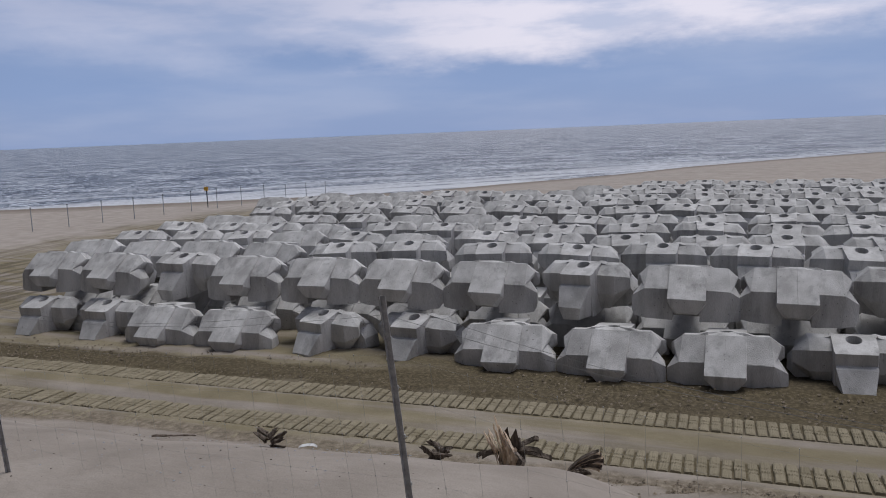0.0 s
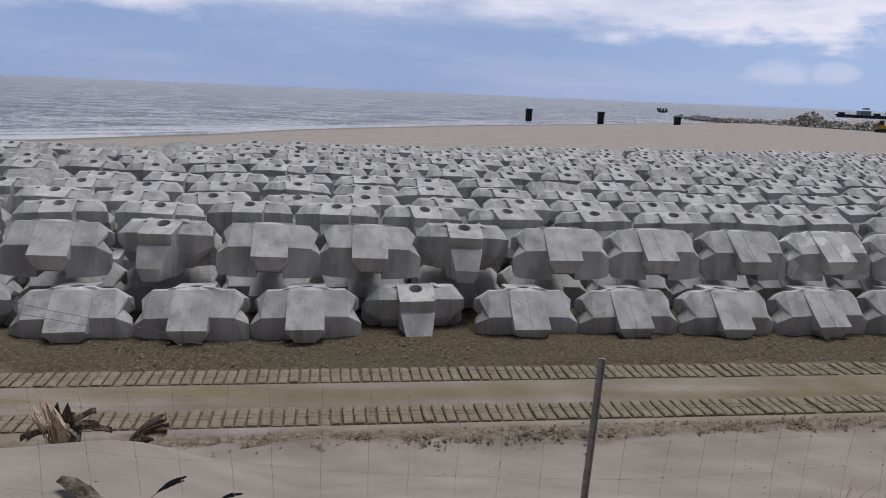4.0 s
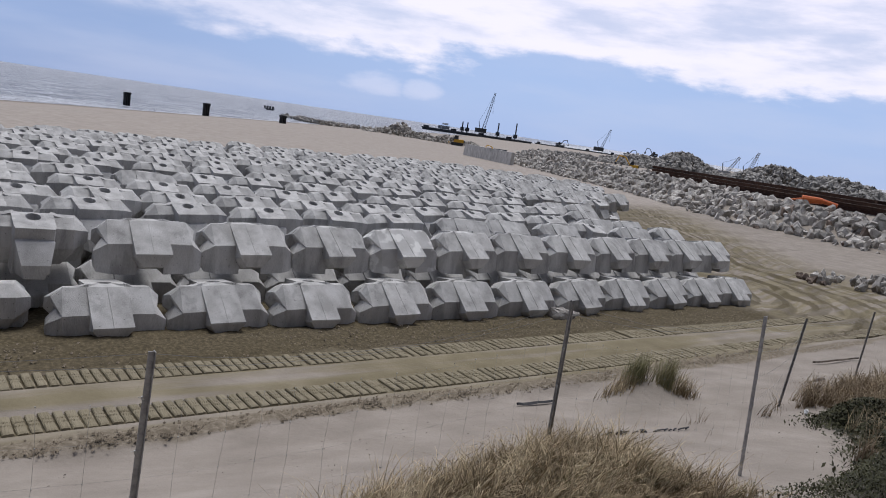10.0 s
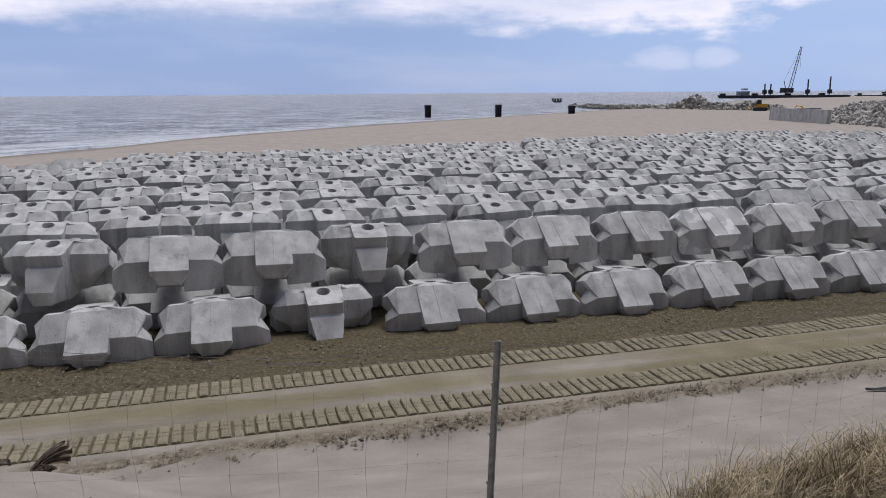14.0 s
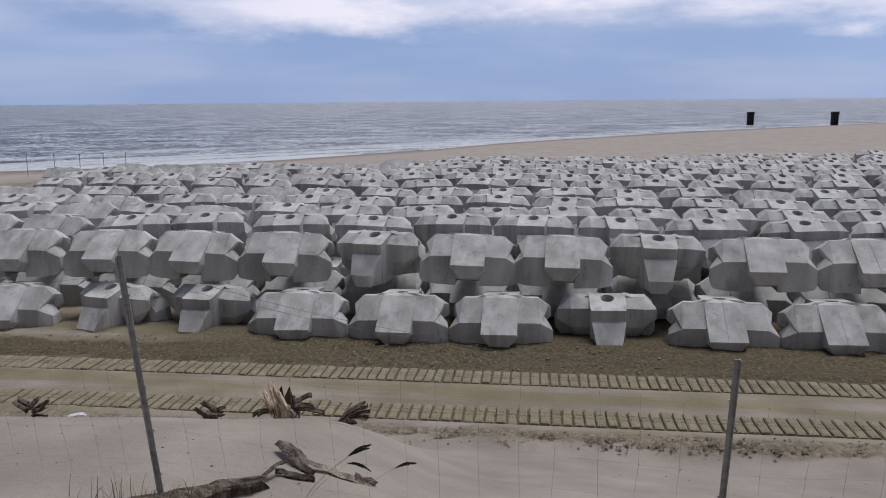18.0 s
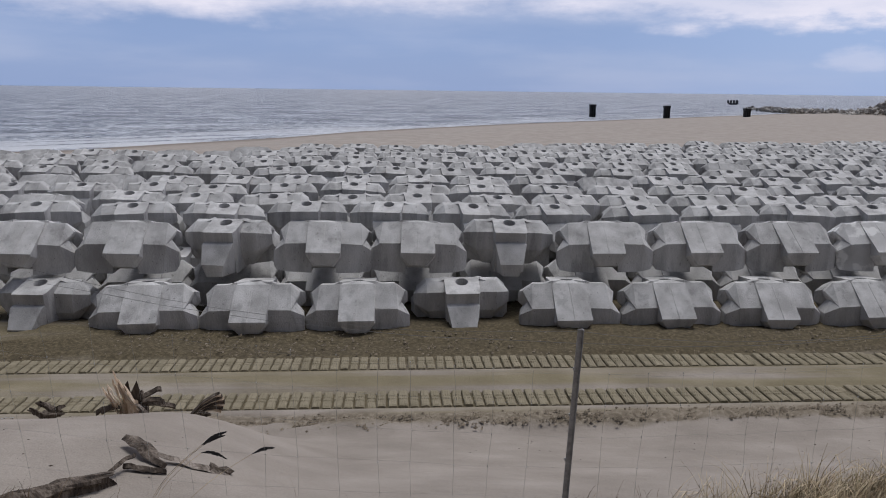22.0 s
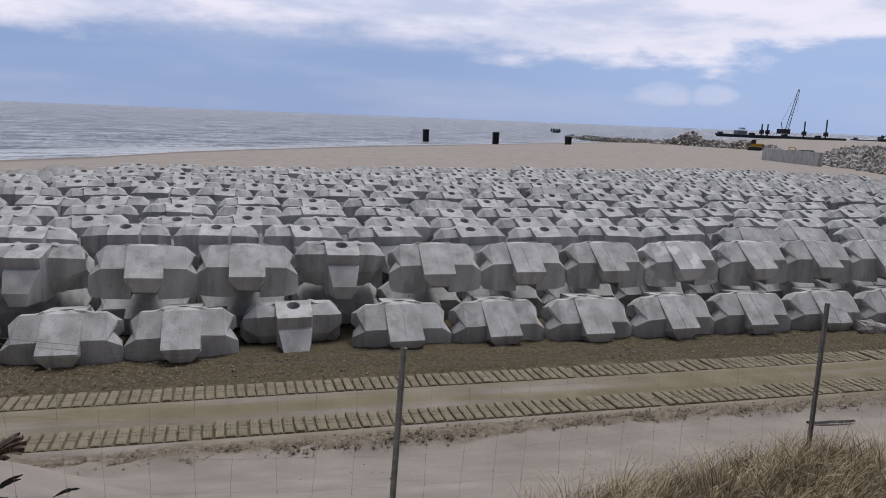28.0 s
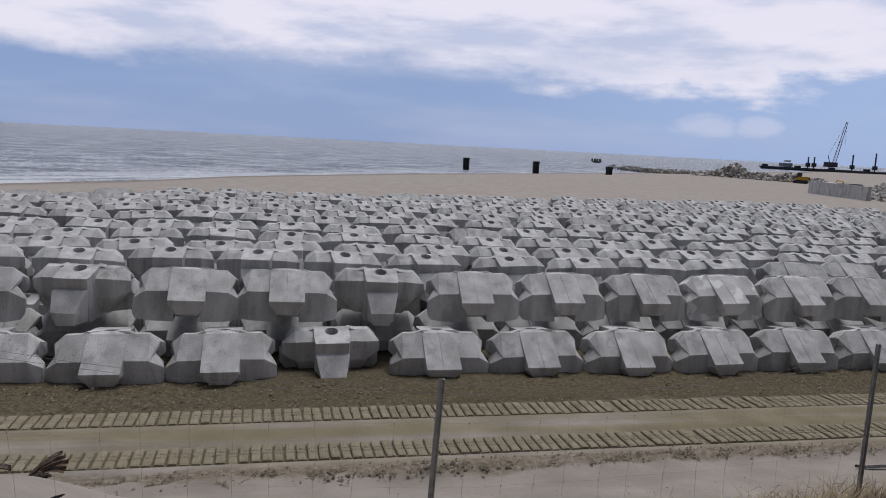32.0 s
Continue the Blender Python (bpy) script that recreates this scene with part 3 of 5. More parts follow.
def box(bm, c, s, rot=None):
    m = Matrix.Translation(c) @ (rot or Matrix()) @ Matrix.Diagonal((*s, 1))
    return bmesh.ops.create_cube(bm, size=1, matrix=m)["verts"]


def rod(bm, a, b, r, n=8, r2=None):
    a, b = Vector(a), Vector(b)
    d = b - a
    m = Matrix.Translation((a + b) / 2) @ d.to_track_quat("Z", "Y").to_matrix().to_4x4()
    bmesh.ops.create_cone(bm, cap_ends=True, segments=n, radius1=r, radius2=r if r2 is None else r2, depth=d.length, matrix=m)


def mesh_of(bm, name, mat, smooth_faces=False):
    me = bpy.data.meshes.new(name)
    bmesh.ops.recalc_face_normals(bm, faces=bm.faces)
    bm.to_mesh(me)
    bm.free()
    me.materials.append(mat)
    if smooth_faces:
        me.polygons.foreach_set("use_smooth", [True] * len(me.polygons))
    return me


def part(name, bm, mat, parent, label="", smooth_faces=False):
    ob = new(name, mesh_of(bm, name, mat, smooth_faces))
    ob.parent = parent
    if label:
        ob["label"] = label
    return ob


def thing(name, label, category, group="", m=None):
    ob = tagged(new(name), label, category, group)
    if m is not None:
        ob.matrix_world = m
    return ob


# ---- concrete armour blocks ----


def block_mesh(name="armour_block", seed=0):
    """An armour unit: sloping breast with a ridge and chin in front, a hollowed column, swept wings and a nose behind."""
    rnd = random.Random(seed)
    solids = []

    def solid(pts):
        bm = bmesh.new()
        j = 0.004
        hull(bm, [(x + rnd.uniform(-j, j), y + rnd.uniform(-j, j), z + rnd.uniform(-j, j)) for x, y, z in pts])
        solids.append(bm)
    # column with its lifting hole; the top falls gently towards the nose
    bm = bmesh.new()
    cy = 0.19
    ring = []
    top = lambda y: 0.950 + 1.2 * (y + 0.06) if y < -0.02 else 0.998 - 0.21 * (y + 0.02)
    outline = [(-0.335, -0.06), (0.335, -0.06), (0.342, -0.02), (0.335, 0.53), (0.32, 0.615), (-0.32, 0.615), (-0.335, 0.53), (-0.342, -0.02)]

    def edge_at(a):
        d = Vector((math.cos(a), math.sin(a)))
        best = 9
        for (x0, y0), (x1, y1) in zip(outline, outline[1:] + outline[:1]):
            p, q = Vector((x0, y0 - cy)), Vector((x1, y1 - cy))
            e = q - p
            det = d.x * -e.y + d.y * e.x
            if abs(det) < 1e-9:
                continue
            t = (p.x * -e.y + p.y * e.x) / det
            k = (d.x * p.y - d.y * p.x) / det
            if t > 0 and -1e-6 <= k <= 1 + 1e-6:
                best = min(best, t)
        return d * best
    raw = sorted([2 * math.pi * k / 20 for k in range(20)] + [math.atan2(y - cy, x) % (2 * math.pi) for x, y in outline])
    angles = [a for k, a in enumerate(raw) if k == 0 or a - raw[k - 1] > 0.02]
    n = len(angles)
    for a in angles:
        o = edge_at(a)
        d = Vector((math.cos(a), math.sin(a)))
        loop = [(o.x, o.y + cy, top(o.y + cy)), (o.x * 0.96, o.y * 0.94 + cy, 0.01)]
        inner = [(d.x * 0.128, d.y * 0.128 + cy, top(d.y * 0.128 + cy)), (d.x * 0.118, d.y * 0.118 + cy, top(cy) - 0.03), (d.x * 0.118, d.y * 0.118 + cy, 0.30)]
        ring.append([bm.verts.new(p) for p in inner[::-1] + loop])
    for k in range(n):
        p, q = ring[k], ring[(k + 1) % n]
        for j in range(4):
            bm.faces.new((p[j], p[j + 1], q[j + 1], q[j]))
    bm.faces.new([r[0] for r in ring]); bm.faces.new([r[4] for r in ring][::-1])
    solids.append(bm)
    for s in (1, -1):
        # sloping upper breast under a narrow top
        solid([(s * x, y, z) for x, y, z in (
            (0.24, -0.050, 0.958), (0.72, -0.050, 0.955), (0.885, -0.08, 0.800), (0.885, -0.10, 0.735), (0.835, -0.22, 0.665),
            (0.24, -0.470, 0.605), (0.765, -0.470, 0.595),
            (0.24, 0.075, 0.945), (0.69, 0.075, 0.938), (0.86, 0.10, 0.77), (0.24, 0.12, 0.50), (0.78, 0.08, 0.60), (0.24, -0.40, 0.40), (0.68, -0.36, 0.40))])
        # lower breast, flaring at the sides and undercut below
        solid([(s * x, y, z) for x, y, z in (
            (0.24, -0.472, 0.597), (0.765, -0.472, 0.588), (0.830, -0.24, 0.655), (0.985, -0.36, 0.43), (0.990, -0.38, 0.15), (0.935, -0.44, 0.06), (0.24, -0.520, 0.015), (0.72, -0.51, 0.035),
            (0.24, 0.05, 0.015), (0.82, 0.05, 0.10), (0.94, 0.00, 0.22), (0.93, 0.00, 0.40), (0.76, 0.00, 0.62))])
        # wing: narrow top, sloping shoulder, upright face, undercut
        solid([(s * x, y, z) for x, y, z in (
            (0.23, -0.02, 0.953), (0.71, -0.02, 0.950), (0.88, 0.02, 0.785), (0.23, 0.085, 0.942), (0.69, 0.085, 0.934),
            (0.23, 0.330, 0.795), (0.68, 0.330, 0.785), (0.945, 0.16, 0.72), (0.945, 0.16, 0.52),
            (0.68, 0.355, 0.42), (0.23, 0.355, 0.42), (0.80, 0.02, 0.46), (0.23, 0.20, 0.06), (0.52, 0.20, 0.08), (0.23, 0.05, 0.05))])
        # fillets that sweep from the column's head down to the wings
        arc = ((0.30, 1.001), (0.365, 0.990), (0.44, 0.965), (0.53, 0.950), (0.63, 0.945))
        for (x0, z0), (x1, z1) in zip(arc, arc[1:]):
            solid([(s * x, y, q) for x, z in ((x0, z0), (x1, z1)) for y, q in ((-0.048, 0.952), (-0.02, z), (0.09, z - 0.022), (-0.02, 0.80), (0.09, 0.80))])
    # ridge down the breast, flush at the top, and its chin
    solid([(s * x, y, z) for s in (1, -1) for x, y, z in ((0.335, -0.058, 0.962), (0.31, 0.03, 0.94), (0.338, -0.760, 0.475), (0.338, -0.760, 0.430), (0.165, -0.725, 0.215), (0.20, -0.56, 0.15), (0.338, -0.52, 0.34), (0.31, -0.05, 0.20))])
    # casting seam
    solid([(s * 0.004, y, z) for s in (1, -1) for y, z in ((-0.05, 0.95), (-0.062, 0.965), (-0.765, 0.479), (-0.74, 0.45))])
    # nose, its face sloping out to a blunt tip
    solid([(s * x, y, z) for s in (1, -1) for x, y, z in ((0.300, 0.50, 0.675), (0.315, 0.685, 0.645), (0.310, 0.715, 0.625), (0.230, 1.000, 0.315), (0.160, 0.965, 0.055), (0.27, 0.5, 0.02), (0.300, 0.5, 0.5))])
    obs = []
    for bm in solids:
        bmesh.ops.recalc_face_normals(bm, faces=bm.faces)
        bmesh.ops.triangulate(bm, faces=bm.faces)
        me = bpy.data.meshes.new("piece")
        bm.to_mesh(me)
        bm.free()
        obs.append(new("piece", me))
    # one closed shell out of the overlapping solids
    for ob in obs[1:]:
        mod = obs[0].modifiers.new("union", "BOOLEAN")
        mod.operation, mod.solver, mod.object = "UNION", "EXACT", ob
    me = bpy.data.meshes.new_from_object(obs[0].evaluated_get(bpy.context.evaluated_depsgraph_get()))
    for ob in obs:
        old = ob.data
        bpy.data.objects.remove(ob)
        bpy.data.meshes.remove(old)
    bm = bmesh.new()
    bm.from_mesh(me)
    bpy.data.meshes.remove(me)
    # worn, rounded arrises
    sharp = [e for e in bm.edges if len(e.link_faces) == 2 and e.is_convex and e.calc_face_angle(0) > 0.3 and e.calc_length() > 0.12]
    bmesh.ops.bevel(bm, geom=sharp, offset=0.008, segments=1, affect="EDGES", clamp_overlap=True)
    bmesh.ops.triangulate(bm, faces=bm.faces)
    return mesh_of(bm, name, CONCRETE)


PATCHED = material("patched_concrete", [(0.40, 0.39, 0.38), (0.47, 0.46, 0.45), (0.55, 0.54, 0.53)], 2.2, 0.85, 0.4, 50, spots=(3.2, 0.53, (0.70, 0.69, 0.67)))
BLOCKS = [block_mesh(seed=k) for k in range(4)]
RND = random.Random(11)
COUNT = [0]


def place_block(x, y, z, back, label, yaw=0.0, lean=(0, 0), group="stacked armour blocks"):
    """back: the nose faces the road; such blocks tip forward a little."""
    lean = (lean[0] + (-6.0 if back else 1.0), lean[1])
    ob = new("armour_block", BLOCKS[COUNT[0] % 4])
    COUNT[0] += 1
    turn = 180 if back else 0
    # the block's hole lies a little behind its middle
    off = Matrix.Rotation(radians(turn + yaw), 3, "Z") @ Vector((0, 0.2, 0))
    ob.matrix_world = pose(x - off.x, y - off.y, z, lean[0], lean[1], turn + yaw)
    return tagged(ob, label, "concrete block", group)


LOWER_LABEL = "pale grey concrete armour block bedded in damp sand"
UPPER_LABEL = "pale grey concrete armour block stacked on the lower layer"
GROUND_LAYER, TOP_LAYER = -0.02, 0.975

# front row on the sand; 1 marks a block whose nose faces out
LOWER = [(-18, 1), (-16, 1), (-14.1, 0), (-12.15, 0), (-10.1, 1), (-8.0, 1), (-6.0, 0), (-3.97, 0), (-2.0, 0), (0.0, 1), (2.05, 0), (4.05, 0), (6.05, 0), (8.1, 0), (10.1, 0), (12.1, 0), (14.1, 0), (16.0, 0), (17.9, 0), (19.7, 0), (21.4, 0)]
SKEW = {-10.1: -13, -8.0: -7, -4.7: -11}
for x, nose in LOWER:
    place_block(x, 14.6, GROUND_LAYER, nose, LOWER_LABEL, RND.uniform(-3, 3) + SKEW.get(x, 0), ((0 if nose else 4) + RND.uniform(-1.5, 1.5), RND.uniform(-1.5, 1.5)))
UPPER = [(-18.3, 0), (-16.4, 0), (-14.5, 1), (-12.5, 0), (-10.5, 0), (-8.55, 0), (-6.6, 0), (-4.7, 1), (-2.75, 0), (-0.85, 0), (1.03, 1), (3.0, 0), (4.95, 0), (6.9, 0), (8.85, 0), (10.8, 0), (12.7, 0), (14.6, 0), (16.4, 0), (18.2, 0), (19.9, 0), (21.5, 0)]
for x, nose in UPPER:
    ob = place_block(x, 15.65, TOP_LAYER, nose, UPPER_LABEL, RND.uniform(-3, 3) + SKEW.get(x, 0), (RND.uniform(-1.5, 1.5), RND.uniform(-1.5, 1.5)))

    if x == 8.85:
        ob.data = ob.data.copy()
        ob.data.materials[0] = PATCHED
        tagged(ob, "grey concrete armour block with pale repair patches")

# rows behind: y, a hole's x, spacing
ROWS = [(17.9, 0.55, 1.98), (19.6, 1.25, 1.87), (21.7, 1.25, 1.87), (23.95, 1.4, 1.88), (26.6, 2.65, 1.97), (28.9, 1.64, 1.93), (31.1, 2.7, 1.88), (33.3, 2.55, 1.85), (35.4, 1.9, 1.9), (37.5, 2.6, 1.9), (39.6, 1.7, 1.9), (41.6, 2.3, 1.9), (43.7, 1.9, 1.9)]


def field_span(y):
    left = np.interp(y, [15, 20, 27, 31, 34, 35, 37, 39, 41, 43, 45], [-19, -20, -21, -22, -21, -10, -7, 0, 12, 21, 27])
    right = np.interp(y, [15, 18, 21, 23.5, 25, 28.6, 32, 36, 41, 45], [22.3, 22.4, 21.6, 24.2, 26.5, 31.6, 36, 39.5, 40, 34])
    return left, right


def cells(shift=0.0):
    for y, x0, dx in ROWS:
        a, b = field_span(y)
        for k in range(-14, 24):
            x = x0 + (k + shift) * dx
            if a <= x <= b:
                yield x + RND.uniform(-0.12, 0.12), y + RND.uniform(-0.22, 0.22)


for x, y in cells():
    out = RND.random() < (0.45 if x < -8 else 0.6 if x > 16 + (y - 18) * 0.75 else 0.05)
    place_block(x, y, TOP_LAYER + RND.uniform(-0.03, 0.03), not out, UPPER_LABEL, RND.uniform(-8, 8), (RND.uniform(-3, 3), RND.uniform(-3, 3)))
# second row on the sand, seen between the layers
for x, nose in UPPER:
    place_block(x + RND.uniform(-0.1, 0.1), 16.65, GROUND_LAYER - 0.01, False, "shaded grey concrete block beneath the upper layer", RND.uniform(-4, 4))


def joined_blocks():
    """The rest of the bottom layer, out of sight under the upper one."""
    src = BLOCKS[0]
    co = np.array([v.co[:] for v in src.vertices])
    fs = [tuple(p.vertices) for p in src.polygons]
    V, Fc = [], []
    for x, y in cells(0.5):
        back = 0.0 if y < 18.5 else 0.3
        a = radians(180 + RND.uniform(-5, 5))
        c, s = math.cos(a), math.sin(a)
        base = len(V)
        V += [(x + c * p[0] - s * p[1], y - back + s * p[0] + c * p[1], GROUND_LAYER + p[2]) for p in co]
        Fc += [tuple(i + base for i in f) for f in fs]
    me = bpy.data.meshes.new("armour_block_layer")
    me.from_pydata(V, [], Fc)
    me.materials.append(CONCRETE)
    return me


tagged(new("armour_block_layer", joined_blocks()), "bottom layer of grey concrete armour blocks on sand", "concrete blocks", kind="stuff")


def gz(x, y):
    return float(ground_z(x, y))


# ---- marks of a tracked machine ----
def pad_mesh(seed, width):
    """A pad of damp sand pressed between two grousers, with two rows of small dents."""
    rnd = random.Random(seed)
    a, b = -width / 2 + rnd.uniform(-0.015, 0.015), width / 2 + rnd.uniform(-0.015, 0.015)
    h = 0.067 + rnd.uniform(-0.006, 0.003)
    V, Fc = [], []
    across = (-1, -0.8, -0.5, -0.25, 0, 0.25, 0.5, 0.8, 1)
    along = (a, a + 0.04, -0.09, -0.06, -0.03, 0.02, 0.05, 0.08, b - 0.04, b)
    for j, yy in enumerate(along):
        for k, u in enumerate(across):
            dz = rnd.uniform(-0.004, 0.004) - 0.016 * (abs(u) == 1) - 0.003 * (abs(u) == 0.8) - 0.012 * (j in (0, 9))
            if j in (3, 6) and k % 2 == 1:
                dz -= rnd.uniform(0.012, 0.026)
            V.append((h * u + rnd.uniform(-0.004, 0.004) * (abs(u) == 1), yy, dz))
    n = len(across)
    for j in range(9):
        for k in range(n - 1):
            i = n * j + k
            Fc.append((i, i + 1, i + n + 1, i + n))
    m = len(V)
    V += [(-h - 0.005, a - 0.02, -0.09), (h + 0.005, a - 0.02, -0.09), (-h - 0.005, b + 0.02, -0.09), (h + 0.005, b + 0.02, -0.09)]
    Fc += [(m, m + 1, *range(n - 1, -1, -1)), (*range(9 * n, 10 * n), m + 3, m + 2), (m, *[n * j for j in range(10)], m + 2), (m + 3, *[n - 1 + n * j for j in range(9, -1, -1)], m + 1)]
    me = bpy.data.meshes.new("pad")
    me.from_pydata(V, [], Fc)
    me.materials.append(PAD)
    return me


PADS = [pad_mesh(k, 0.56) for k in range(10)]
for y0, seed, count in ((10.61, 1, 292), (12.12, 2, 292), (9.98, 3, 92)):
    prnd = random.Random(seed)
    prints = thing("track_print", "grouser print of a tracked machine in damp sand", "track print", "track prints")
    for k in range(count):
        x = -21.5 + 0.1585 * k + prnd.uniform(-0.005, 0.005)
        bend = 0.02 * math.sin(x * 0.21 + seed)
        ob = new("pad", prnd.choice(PADS))
        ob.parent = prints
        ob.matrix_world = pose(x, y0 + bend, ROAD - 0.003 + prnd.uniform(-0.010, 0.008) - (0.025 if prnd.random() < 0.05 else 0), prnd.uniform(-1, 1), prnd.uniform(-2, 2), prnd.uniform(-1.5, 1.5))

# clods along the scraped edge and on the bank
def clods():
    rnd = random.Random(5)
    V, Fc = [], []
    for k in range(11500):
        if k < 8500:
            x = rnd.uniform(-4.5, 24)
            y = float(np.interp(x, [-4.5, -2, 5, 8.5, 14, 24], [9.5, 9.72, 9.88, 9.75, 10.05, 10.8])) + rnd.gauss(0, 0.10)
            r = 0.006 + 0.026 * rnd.random() ** 2
        else:
            x, y = rnd.uniform(-20, 21), rnd.uniform(12.35, 13.7)
            r = rnd.uniform(0.006, 0.03)
        z = gz(x, y) + r * 0.2 + (0.03 if k < 8500 else 0.01)
        n = len(V)
        V += [(x + r * rnd.uniform(-1.3, -0.6), y, z), (x + r * rnd.uniform(0.6, 1.3), y + r * 0.3, z), (x, y - r, z - r * 0.3), (x, y + r, z - r * 0.2), (x + r * 0.2, y, z + r * rnd.uniform(0.5, 0.9))]
        Fc += [(n, n + 2, n + 4), (n + 2, n + 1, n + 4), (n + 1, n + 3, n + 4), (n + 3, n, n + 4)]
    me = bpy.data.meshes.new("sand_clods")
    me.from_pydata(V, [], Fc)
    me.materials.append(CLOD)
    return me


CLOD = material("crumbled_sand", [(0.20, 0.163, 0.118), (0.31, 0.258, 0.195)], 5, 0.95, 0.3, 60, island=0.3)
tagged(new("sand_clods", clods()), "crumbled brown clods of sand beside the track", "sand clods", kind="stuff")

# ---- wire fence on the dune ----
fence = thing("fence", "wire mesh fence on leaning grey steel posts in dune sand", "fence")
# foot and top of each post
POSTS = [((-11.6, 5.2), (-11.7, 5.2, 3.4)), ((-7.72, 4.9), (-7.84, 4.88, 3.42)), ((-3.76, 4.42), (-3.94, 4.42, 3.71)), ((-0.30, 4.37), (-0.23, 4.37, 3.18)), ((2.97, 4.46), (3.0, 4.48, 3.34)), ((6.05, 4.44), (5.87, 4.45, 3.11)), ((10.75, 6.58), (10.95, 6.5, 2.28)), ((15.75, 7.55), (15.9, 7.5, 1.94)), ((20.5, 8.3), (20.7, 8.3, 1.9))]


def angle_post(foot, top):
    bm = bmesh.new()
    a = Vector((*foot, gz(*foot) - 0.35))
    b = Vector(top)
    d = (b - a).normalized()
    m = Matrix.Translation(a) @ d.to_track_quat("Z", "Y").to_matrix().to_4x4()
    w, t = 0.036, 0.005
    prof = [(-w / 2, -w / 2), (w / 2, -w / 2), (w / 2, -w / 2 + t), (t / 2, -w / 2 + t), (t / 2, w / 2), (-t / 2, w / 2), (-t / 2, -w / 2 + t), (-w / 2, -w / 2 + t)]
    L = (b - a).length
    lo = [bm.verts.new(m @ Vector((x, y, 0))) for x, y in prof]
    hi = [bm.verts.new(m @ Vector((x, y, L))) for x, y in prof]
    bm.faces.new(lo[::-1]); bm.faces.new(hi)
    n = len(prof)
    for k in range(n):
        bm.faces.new((lo[k], lo[(k + 1) % n], hi[(k + 1) % n], hi[k]))
    clips = []
    for h in np.arange(0.5, L - 0.1, 0.3):
        cb = bmesh.new()
        p = m @ Vector((0, w / 2, h))
        box(cb, p, (0.012, 0.012, 0.02))
        rod(cb, p + Vector((-0.02, 0.004, 0.004)), p + Vector((0.02, 0.004, -0.004)), 0.0016, 5)
        clips.append(cb)
    return bm, clips


for foot, top in POSTS:
    body, clips = angle_post(foot, top)
    post = part("post", body, STEEL, fence, "grey galvanised steel T post")
    for cb in clips:
        part("wire_clip", cb, WIRE, post)


def wire_curve(pts, r):
    """A thin wire along points, three-sided."""
    bm = bmesh.new()
    rings = []
    for p in pts:
        rings.append([bm.verts.new((p[0] + r * c, p[1] + r * s * 0.3, p[2] + r * s)) for c, s in ((0.87, -0.5), (0, 1), (-0.87, -0.5))])
    for p, q in zip(rings, rings[1:]):
        for k in range(3):
            bm.faces.new((p[k], p[(k + 1) % 3], q[(k + 1) % 3], q[k]))
    return bm


WRND = random.Random(3)
for (f0, t0), (f1, t1) in zip(POSTS, POSTS[1:]):
    span = math.hypot(f1[0] - f0[0], f1[1] - f0[1])
    z0, z1 = gz(*f0), gz(*f1)
    def at(k, h, sag=0.0):
        """k along the span, h as a share of the post's height"""
        a = Vector((*f0, z0)).lerp(Vector(t0), h)
        b = Vector((*f1, z1)).lerp(Vector(t1), h)
        p = a.lerp(b, k)
        p.z -= sag * 4 * k * (1 - k)
        return p
    for h, sag, r in ((0.99, 0.16, 0.0014), (0.93, 0.10, 0.0014), (0.78, 0.08, 0.0005), (0.62, 0.06, 0.0005), (0.46, 0.05, 0.0005), (0.30, 0.05, 0.0005), (0.15, 0.05, 0.0005)):
        part("line_wire", wire_curve([at(k / 12, h, sag) + Vector((0, 0, WRND.uniform(-0.008, 0.008) if 0 < k < 12 else 0)) for k in range(13)], r), WIRE, fence)
    n = int(span / 0.225)
    for k in range(1, n):
        u = (k + WRND.uniform(-0.15, 0.15)) / n
        pts = []
        for h in (0.10, 0.30, 0.46, 0.62, 0.78):
            p = at(u, h, 0.055)
            pts.append((p.x + WRND.uniform(-0.012, 0.012), p.y, p.z))
        bm = wire_curve(pts, 0.0009)
        for p in pts[1:]:
            box(bm, p, (0.005, 0.005, 0.007))
        part("stay_wire", bm, WIRE, fence)


